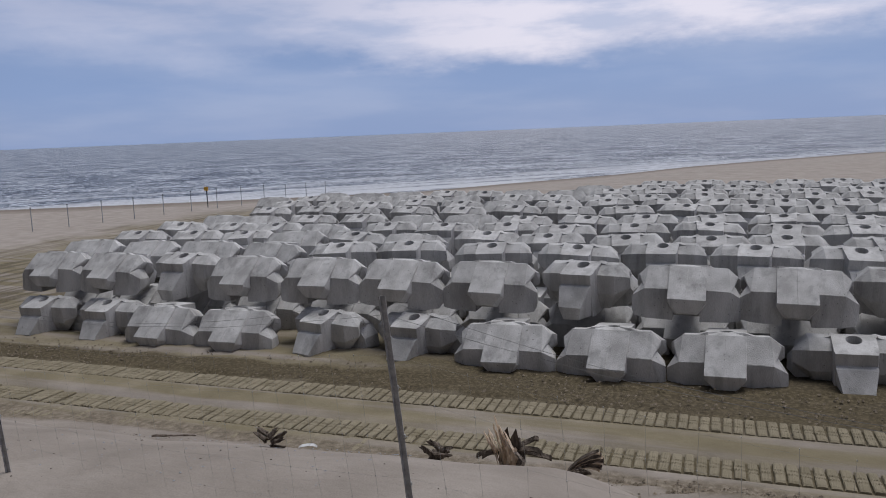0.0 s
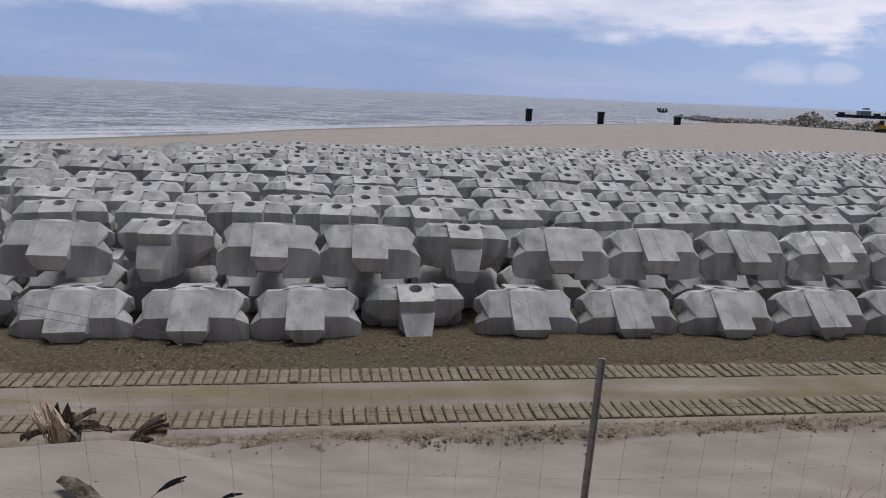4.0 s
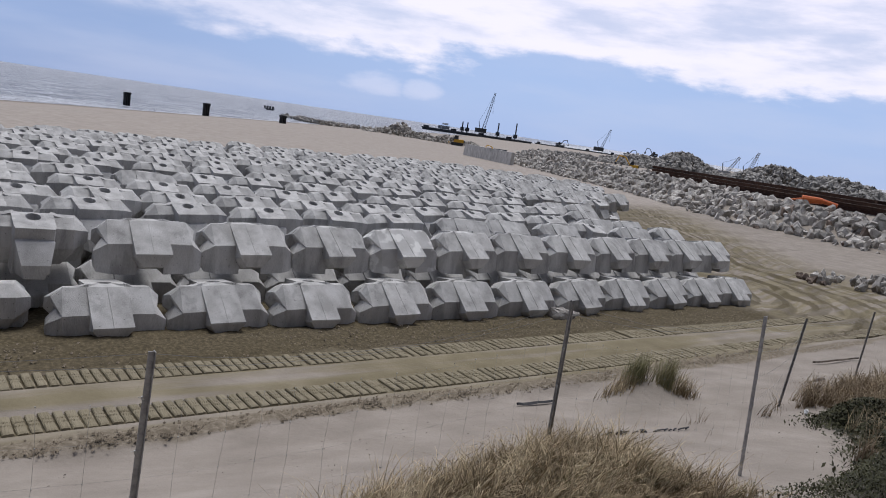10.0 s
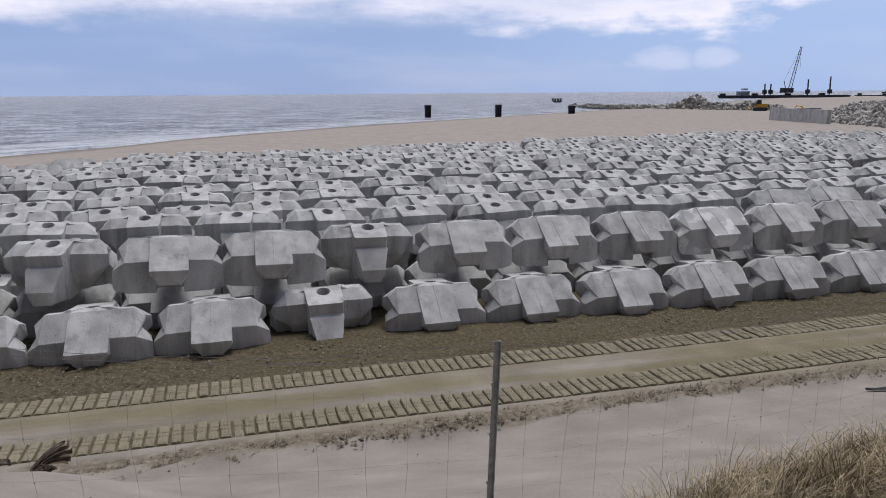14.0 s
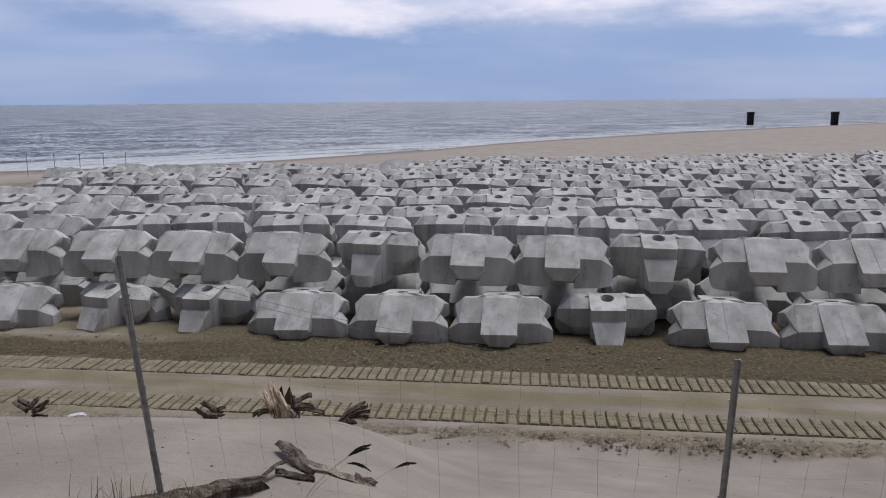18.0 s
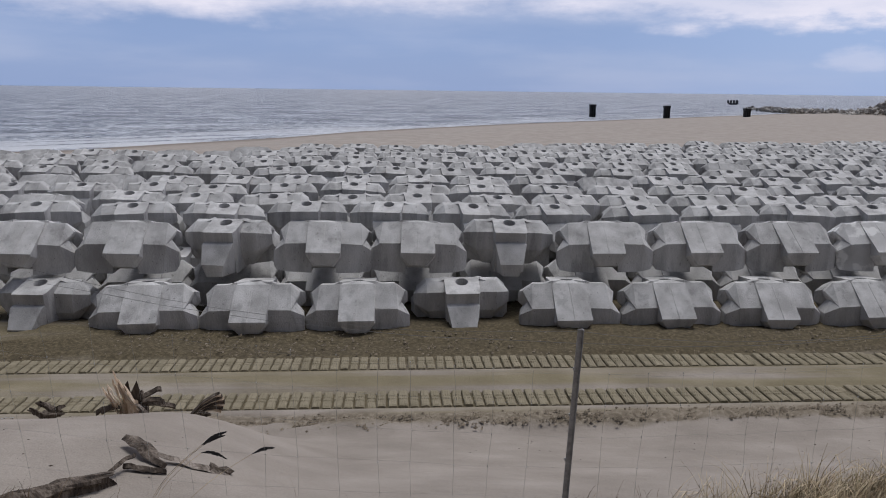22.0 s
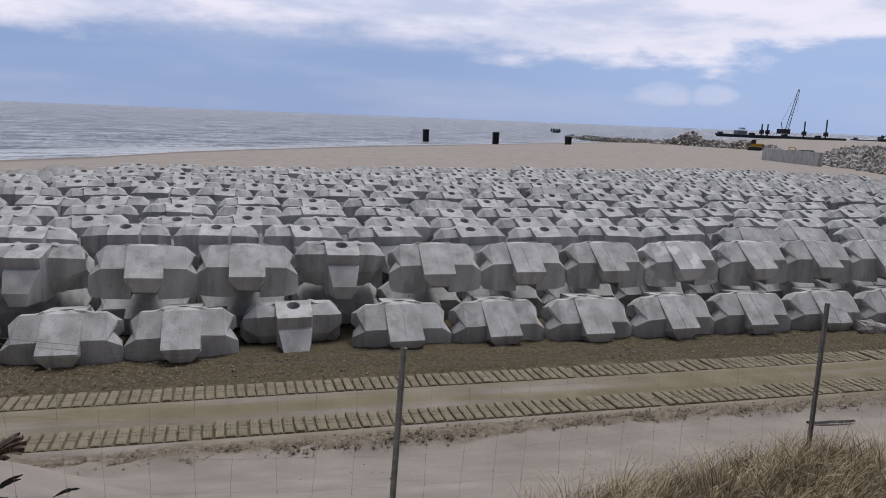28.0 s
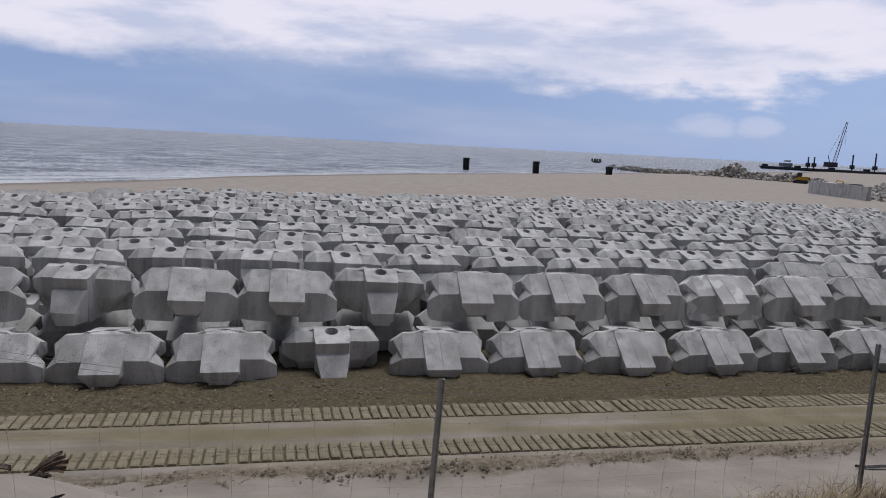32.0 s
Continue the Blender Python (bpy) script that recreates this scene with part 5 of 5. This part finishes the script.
for k in range(85):
    u, v = bank_rnd.uniform(0, 1), bank_rnd.uniform(-1, 1)
    x, y = 32.0 + 5.5 * u + 0.9 * v, 17.6 - 4.2 * u + 1.1 * v
    s = bank_rnd.uniform(0.35, 1.05) * (0.55 + 0.6 * u)
    rock_part(heap, Vector((x, y, gz(x, y) + s * 0.2 + 0.6 * u * bank_rnd.random() * (1 - abs(v)))), s, bank_rnd, (u > 0.7 and bank_rnd.random() < 0.75) or u < 0.1 or bank_rnd.random() < 0.12)


def rubble(center, length, angle, width, top, count, seed, base=2.0, humps=None):
    rnd = random.Random(seed)
    out = []
    c, s = math.cos(angle), math.sin(angle)
    humps = humps or [(0.0, 0.4, 1.0)] + [(rnd.uniform(-0.8, 0.8), rnd.uniform(0.2, 0.4), rnd.uniform(0.4, 0.75)) for _ in range(4)]
    for _ in range(count):
        u, v = rnd.uniform(-1, 1), rnd.uniform(-1, 1)
        h = max(0.0, max(w * math.exp(-(((u - m) / r) ** 2)) for m, r, w in humps) * (1 - abs(v) ** 1.3) * (1 - u * u * 0.6))
        x, y = center[0] + c * u * length - s * v * width, center[1] + s * u * length + c * v * width
        out.append((Vector((x, y, base + h * (top - base))), rnd.uniform(0.5, 1.7)))
    return out


joined_rocks("rubble_heap", rubble((120, 88), 15, radians(-52), 9, 5.6, 2200, 1), DARK_ROCK, "tall heap of dark grey quarry rubble", "rubble heap")
joined_rocks("rubble_heap", rubble((126, 62), 22, radians(-70), 9, 6.2, 2400, 2, 2.0, ((-0.45, 0.3, 1.0), (0.0, 0.4, 0.72), (0.55, 0.4, 0.5))), DARK_ROCK, "long heap of dark grey quarry rubble", "rubble heap")
joined_rocks("rubble_heap", rubble((109, 103), 8, radians(-50), 5, 2.6, 700, 3), DARK_ROCK, "low heap of grey rubble beside the taller one", "rubble heap")

joined_rocks("rubble_heap", rubble((103, 157), 9, radians(-40), 4, 3.6, 420, 4, 0.2), ROCK, "tan heap of broken stone beside the jetty", "rubble heap")
joined_rocks("rubble_heap", rubble((112, 150), 8, radians(-40), 3, 2.2, 300, 5, 0.2), ROCK, "low tan heap of broken stone on the beach", "rubble heap")

# rusty sheet piles on the bank
stack = thing("sheet_pile_stack", "stack of long rusty steel sheet piles", "sheet piles")
for k in range(12):
    bm = bmesh.new()
    a = Vector((79.5 + 0.75 * (k % 3), 63, 1.85 + 0.36 * (k // 3)))
    b = Vector((74.0 + 0.75 * (k % 3), 27 + (k * 3) % 7, 2.0 + 0.36 * (k // 3)))
    d = (b - a).normalized()
    side = d.cross(Vector((0, 0, 1))).normalized()
    prof = [(-0.36, 0.30), (-0.22, 0.30), (-0.14, 0.02), (0.14, 0.02), (0.22, 0.30), (0.36, 0.30), (0.36, 0.33), (0.20, 0.33), (0.12, 0.05), (-0.12, 0.05), (-0.20, 0.33), (-0.36, 0.33)]
    ends = [[bm.verts.new(p + side * u + Vector((0, 0, v))) for u, v in prof] for p in (a, b)]
    for j in range(len(prof)):
        bm.faces.new((ends[0][j], ends[0][(j + 1) % 12], ends[1][(j + 1) % 12], ends[1][j]))
    bm.faces.new(ends[0]); bm.faces.new(ends[1][::-1])
    part("steel_pile", bm, RUST, stack)
for k, y in enumerate((30, 40, 52)):
    bm = bmesh.new()
    box(bm, (76.2 + (y - 30) * 0.15, y, 1.75), (3.0, 0.3, 0.3))
    part("bearer", bm, WOOD, stack)


# ---- machines ----
def digger(name, label, at, yaw, scale, paint, arm=True):
    """Tracked machine: undercarriage, house, cab, boom, stick and bucket (or blade)."""
    root = thing(name, label, "excavator" if arm else "bulldozer", "", pose(*at, 0, 0, yaw) @ Matrix.Scale(scale, 4))

    def sub(nm, fn, mat, parent=root):
        bm = bmesh.new()
        fn(bm)
        ob = part(nm, bm, mat, parent)
        return ob
    for s in (-1, 1):
        def crawler(bm):
            pts = [(math.cos(a) * 0.45 + (1.4 if math.cos(a) > 0 else -1.4), math.sin(a) * 0.45 + 0.45) for a in np.linspace(0, 6.283, 17)[:-1]]
            for y in (-0.28, 0.28):
                bm.faces.new([bm.verts.new((x, s * 1.1 + y, z)) for x, z in pts])
            bm.verts.ensure_lookup_table()
            for k in range(16):
                bm.faces.new((bm.verts[k], bm.verts[(k + 1) % 16], bm.verts[16 + (k + 1) % 16], bm.verts[16 + k]))
        tr = sub("crawler_track", crawler, DARK_STEEL)
    sub("house", lambda bm: hull(bm, [(x, y, z) for x, y, z in ((-1.9, -1.2, 0.95), (-1.9, 1.2, 0.95), (1.1, -1.2, 0.95), (1.1, 1.2, 0.95), (-1.8, -1.15, 1.9), (-1.8, 1.15, 1.9), (0.9, -1.15, 1.75), (0.9, 1.15, 1.75))]), paint)
    sub("cab", lambda bm: hull(bm, [(x, y, z) for x, y, z in ((-0.3, 0.2, 1.7), (1.2, 0.2, 1.5), (-0.3, 1.15, 1.7), (1.2, 1.15, 1.5), (-0.2, 0.25, 2.9), (0.8, 0.25, 2.9), (-0.2, 1.1, 2.9), (0.8, 1.1, 2.9))]), DARK_STEEL)
    cab = root.children[-1]
    sub("window", lambda bm: hull(bm, [(x, y, z) for x, y, z in ((0.1, 1.12, 1.95), (0.95, 1.12, 1.9), (0.1, 1.14, 2.75), (0.7, 1.14, 2.75), (0.1, 1.0, 1.95), (0.95, 1.0, 1.9), (0.1, 1.0, 2.75), (0.7, 1.0, 2.75))]), GLASS, cab)
    sub("counterweight", lambda bm: hull(bm, [(x, y, z) for x in (-2.15, -1.85) for y in (-1.1, 1.1) for z in (1.05, 1.7)]), DARK_STEEL)
    if arm:
        sub("boom", lambda bm: (rod(bm, (0.9, -0.2, 1.5), (2.9, -0.2, 4.2), 0.24, 6), rod(bm, (2.9, -0.2, 4.2), (5.0, -0.2, 4.4), 0.20, 6)), paint)
        sub("stick", lambda bm: rod(bm, (4.9, -0.2, 4.6), (5.9, -0.2, 2.0), 0.17, 6), paint)
        sub("bucket", lambda bm: hull(bm, [(5.6, -0.7, 2.1), (5.6, 0.3, 2.1), (6.3, -0.7, 1.9), (6.3, 0.3, 1.9), (5.4, -0.7, 1.2), (5.4, 0.3, 1.2), (6.0, -0.7, 1.1), (6.0, 0.3, 1.1)]), DARK_STEEL)
    else:
        sub("blade", lambda bm: hull(bm, [(2.3, -1.7, 0.1), (2.3, 1.7, 0.1), (2.5, -1.7, 1.2), (2.5, 1.7, 1.2), (2.2, -1.7, 0.7), (2.2, 1.7, 0.7)]), paint)
        sub("exhaust", lambda bm: rod(bm, (0.6, -0.5, 1.7), (0.6, -0.5, 2.9), 0.07, 6), DARK_STEEL)
    return root


digger("bulldozer", "yellow bulldozer standing on churned sand", (109, 142, gz(109, 142)), 142, 0.8, YELLOW, False)
digger("excavator", "yellow excavator on the embankment beside rubble", (86.5, 72.0, gz(86.5, 72.0) - 0.1), 130, 0.42, YELLOW)
digger("excavator", "small yellow excavator beyond the concrete wall", (92, 108, max(gz(92, 108), -0.2)), 140, 0.4, YELLOW)
digger("excavator", "far excavator working on top of the rubble", (110, 87, 4.3), 160, 0.3, DARK_STEEL)
pump = thing("pile_hammer", "orange steel pile hammer lying on sheet piles", "machinery")
for nm, a, b, r in (("cylinder", (67.4, 36.6, 2.6), (68.4, 35.2, 2.65), 0.36), ("clamp", (68.4, 35.2, 2.65), (68.9, 34.0, 2.45), 0.22), ("hose", (67.4, 36.6, 2.6), (66.8, 37.6, 2.35), 0.10)):
    bm = bmesh.new()
    rod(bm, a, b, r, 10, r * 0.8)
    part(nm, bm, ORANGE, pump)

# concrete retaining wall by the beach
wall = tagged(new("retaining_wall"), "pale grey concrete retaining wall on the beach", "concrete wall", kind="structure")
for k in range(5):
    bm = bmesh.new()
    a, b = Vector((76.6, 98.0, 0)).lerp(Vector((73.4, 83.0, 0)), k / 5), Vector((76.6, 98.0, 0)).lerp(Vector((73.4, 83.0, 0)), (k + 0.985) / 5)
    d = (b - a).normalized()
    n = Vector((d.y, -d.x, 0)) * 0.25
    hull(bm, [tuple(p + s * n * w + Vector((0, 0, z))) for p in (a, b) for s in (1, -1) for z, w in ((-0.6, 1.6), (0.6, 1.0), (2.05, 0.8))])
    part("wall_panel", bm, CONCRETE, wall)

# ---- tarred pile heads in the shallows ----
for x, y, h in ((37.8, 150.4, 2.45), (51.2, 146.3, 2.45), (64.5, 140.8, 2.2)):
    ob = thing("mooring_pile", "black tarred timber pile head standing in shallow water", "pile", "pile heads")
    for k in range(9):
        bm = bmesh.new()
        rod(bm, ((k % 3 - 1) * 0.36 + x, (k // 3 - 1) * 0.36 + y, -1.5), ((k % 3 - 1) * 0.36 + x, (k // 3 - 1) * 0.36 + y, SEA + h - 0.35), 0.19, 8)
        part("timber", bm, BLACK, ob)
    bm = bmesh.new()
    hull(bm, [(x + a * 0.575, y + b * 0.575, SEA + h + z) for a in (1, -1) for b in (1, -1) for z in (-0.4, -0.04)] + [(x + a * 0.53, y + b * 0.53, SEA + h) for a in (1, -1) for b in (1, -1)])
    part("cap", bm, BLACK, ob)

# jetty of stones running out to sea
jr = random.Random(8)
jet = []
for k in range(900):
    u = jr.random()
    x, y = float(np.interp(u, [0, 0.5, 1], [102, 103, 112])) + jr.gauss(0, 1.6), 214 - 68 * u + jr.gauss(0, 1.8)
    jet.append((Vector((x, y, SEA + 0.25 + jr.uniform(0, 0.9) + 0.9 * math.exp(-(((u - 0.75) / 0.14) ** 2)) * jr.random())), jr.uniform(0.5, 1.5)))
joined_rocks("jetty_stones", jet, ROCK, "low jetty of grey stones reaching into the sea", "jetty")


# ---- floating plant on the horizon ----
def lattice(bm, a, b, w, n=14, r=0.10):
    """A square lattice boom."""
    a, b = Vector(a), Vector(b)
    q = (b - a).to_track_quat("Z", "Y").to_matrix()
    corners = [Vector((x * w, y * w, 0)) for x, y in ((1, 1), (-1, 1), (-1, -1), (1, -1))]
    for c in corners:
        rod(bm, a + q @ c, b + q @ (c * 0.5), r, 4)
    for k in range(n):
        p, o = a.lerp(b, k / n), a.lerp(b, (k + 1) / n)
        f0, f1 = 1 - 0.5 * k / n, 1 - 0.5 * (k + 1) / n
        for j in range(4):
            rod(bm, p + q @ (corners[j] * f0), o + q @ (corners[(j + 1) % 4] * f1), r * 0.6, 3)


def crane(name, label, base, tip, w, paint=DARK_STEEL):
    ob = thing(name, label, "crane", "cranes")
    base, tip = Vector(base), Vector(tip)
    bm = bmesh.new(); lattice(bm, base + Vector((0, 0, 2.0)), tip, w); part("boom", bm, paint, ob)
    bm = bmesh.new(); box(bm, base + Vector((-2, 0, 2.2)), (7, 4, 3)); part("house", bm, paint, ob)
    bm = bmesh.new(); rod(bm, base + Vector((-3, 0, 3.5)), base + Vector((-4.5, 0, 8)), 0.25, 5); rod(bm, base + Vector((-4.5, 0, 8)), tip, 0.07, 3); part("stay", bm, DARK_STEEL, ob)
    bm = bmesh.new(); rod(bm, tip, tip - Vector((-0.4, 0, 0.5 * (tip.z - base.z))), 0.06, 3); part("hoist_rope", bm, DARK_STEEL, ob)
    return ob


def ray_at(dx, dy, d):
    return Vector((-1.45 + dx * d, 0.5 + dy * d, SEA))


def barge(name, label, a, b, h, beam=9.0):
    ob = thing(name, label, "barge", "barges")
    d = (b - a).normalized()
    n = Vector((-d.y, d.x, 0)) * beam / 2
    bm = bmesh.new()
    hull(bm, [tuple(p + s * n + Vector((0, 0, z)) + d * e) for p, e1 in ((a, 1.0), (b, -1.0)) for s in (1, -1) for z, e in ((-0.8, e1 * 2), (h, 0))])
    part("hull", bm, DARK_STEEL, ob)
    for k in range(12):
        p = a.lerp(b, (k + 0.5) / 12) + Vector((0, 0, h))
        bm = bmesh.new()
        rod(bm, p + n * 0.9, p + n * 0.9 + Vector((0, 0, 1.1)), 0.06, 4)
        part("stanchion", bm, DARK_STEEL, ob)
        if k % 3 == 0:
            bm = bmesh.new()
            box(bm, p + Vector((0, 0, 0.6)), (beam * 0.35, beam * 0.25, 1.2))
            part("deck_crate", bm, DARK_STEEL, ob)
    return ob


b0, b1 = ray_at(0.5765, 0.8171, 540), ray_at(0.6874, 0.7263, 540)
barge("work_barge", "long dark work barge lying off the beach", b0, b1, 1.9)
cab = thing("deck_house", "pale deck house on a dark work barge", "deck house")
bm = bmesh.new(); box(bm, b0.lerp(b1, 0.2) + Vector((0, 0, 3.2)), (7, 4, 2.4)); part("cabin", bm, PALE_STEEL, cab)
bm = bmesh.new(); box(bm, b0.lerp(b1, 0.2) + Vector((1, 0, 5.6)), (3, 3, 1.2)); part("bridge", bm, WHITE_PAINT, cab)
c0 = ray_at(0.6392, 0.769, 540); c0.z = 2.3
t0_ = ray_at(0.6454, 0.7623, 540); t0_.z = 31.0
crane("lattice_crane", "tall dark lattice crane on a work barge", c0, t0_, 0.9)
for dx, dy, top in ((0.6540, 0.7565, 11.5), (0.6711, 0.7412, 13.0), (0.6185, 0.7858, 9.0), (0.6235, 0.7818, 9.0)):
    ob = thing("spud_pole", "dark steel spud pole of a barge", "spud pole", "spud poles")
    p = ray_at(dx, dy, 540)
    bm = bmesh.new(); rod(bm, p, p + Vector((0, 0, top)), 0.45, 8); part("pole", bm, DARK_STEEL, ob)
    bm = bmesh.new(); box(bm, p + Vector((0, 0, 4)), (2.0, 2.0, 2.5)); part("guide", bm, DARK_STEEL, ob)
barge("pontoon", "low dark pontoon pier on the water", ray_at(0.690, 0.724, 600), ray_at(0.775, 0.632, 600), 1.4, 6)
c1 = ray_at(0.7480, 0.6637, 600); c1.z = 1.2
t1_ = ray_at(0.7538, 0.6566, 600); t1_.z = 19.0
crane("lattice_crane", "dark lattice crane on a far pontoon", c1, t1_, 0.8)
for dx, dy in ((0.7120, 0.7020), (0.7700, 0.6380)):
    p = ray_at(dx, dy, 600)
    digger("excavator", "dark excavator on a far pontoon", (p.x, p.y, 1.0), -40, 1.2, DARK_STEEL)
barge("hopper_barge", "small dark boat near the jetty end", ray_at(0.4035, 0.9150, 368), ray_at(0.4155, 0.9096, 368), 0.7, 2)
crane("lattice_crane", "far grey crane behind the rubble heaps", (400, 246, -2), (404, 243, 14.5), 0.9, PALE_STEEL)
crane("lattice_crane", "small far crane behind the rubble heaps", (392, 254, -2), (397, 250, 10.5), 0.9, PALE_STEEL)
for k, (dx, dy, d, s) in enumerate(((0.640, 0.768, 150, (2.4, 1.6, 1.2)), (0.655, 0.756, 150, (4, 2, 1.2)), (0.722, 0.692, 165, (6, 2.0, 1.6)), (0.738, 0.675, 150, (6, 2.0, 1.8)))):
    p = ray_at(dx, dy, d)
    ob = thing("site_container", "white site container behind the bank" if k == 0 else "dark site container behind the bank", "container", "containers")
    bm = bmesh.new()
    box(bm, (p.x, p.y, max(gz(p.x, p.y), SEA) + s[2] / 2), s)
    part("box", bm, WHITE_PAINT if k == 0 else DARK_STEEL, ob)
    for j in range(8):
        bm = bmesh.new()
        box(bm, (p.x - s[0] / 2 + (j + 0.5) * s[0] / 8, p.y - s[1] / 2 - 0.03, max(gz(p.x, p.y), SEA) + s[2] / 2), (0.15, 0.06, s[2] * 0.9))
        part("rib", bm, WHITE_PAINT if k == 0 else DARK_STEEL, ob)

# ---- far fence and sign on the western beach ----
for k in range(13):
    x, y = float(np.interp(k, [0, 6, 12], [-38.6, -35.0, -31.5])), 30.0 + 1.95 * k
    ob = thing("fence_post", "thin dark fence post standing on the beach", "fence post", "beach fence posts")
    z = gz(x, y)
    bm = bmesh.new(); rod(bm, (x, y, z - 0.3), (x + 0.03, y, z + 1.3), 0.024, 6); part("stake", bm, PALE_STEEL, ob)
    bm = bmesh.new(); rod(bm, (x + 0.03, y, z + 1.28), (x + 0.03, y, z + 1.32), 0.04, 6); part("cap", bm, DARK_STEEL, ob)
sg = thing("warning_sign", "small yellow sign board on a post by the beach fence", "sign")
z = gz(-35.6, 44.2)
bm = bmesh.new(); rod(bm, (-35.6, 44.2, z - 0.3), (-35.6, 44.2, z + 1.45), 0.03, 6); part("pole", bm, DARK_STEEL, sg)
bm = bmesh.new(); box(bm, (-35.6, 44.15, z + 1.3), (0.34, 0.03, 0.26)); part("board", bm, YELLOW, sg)
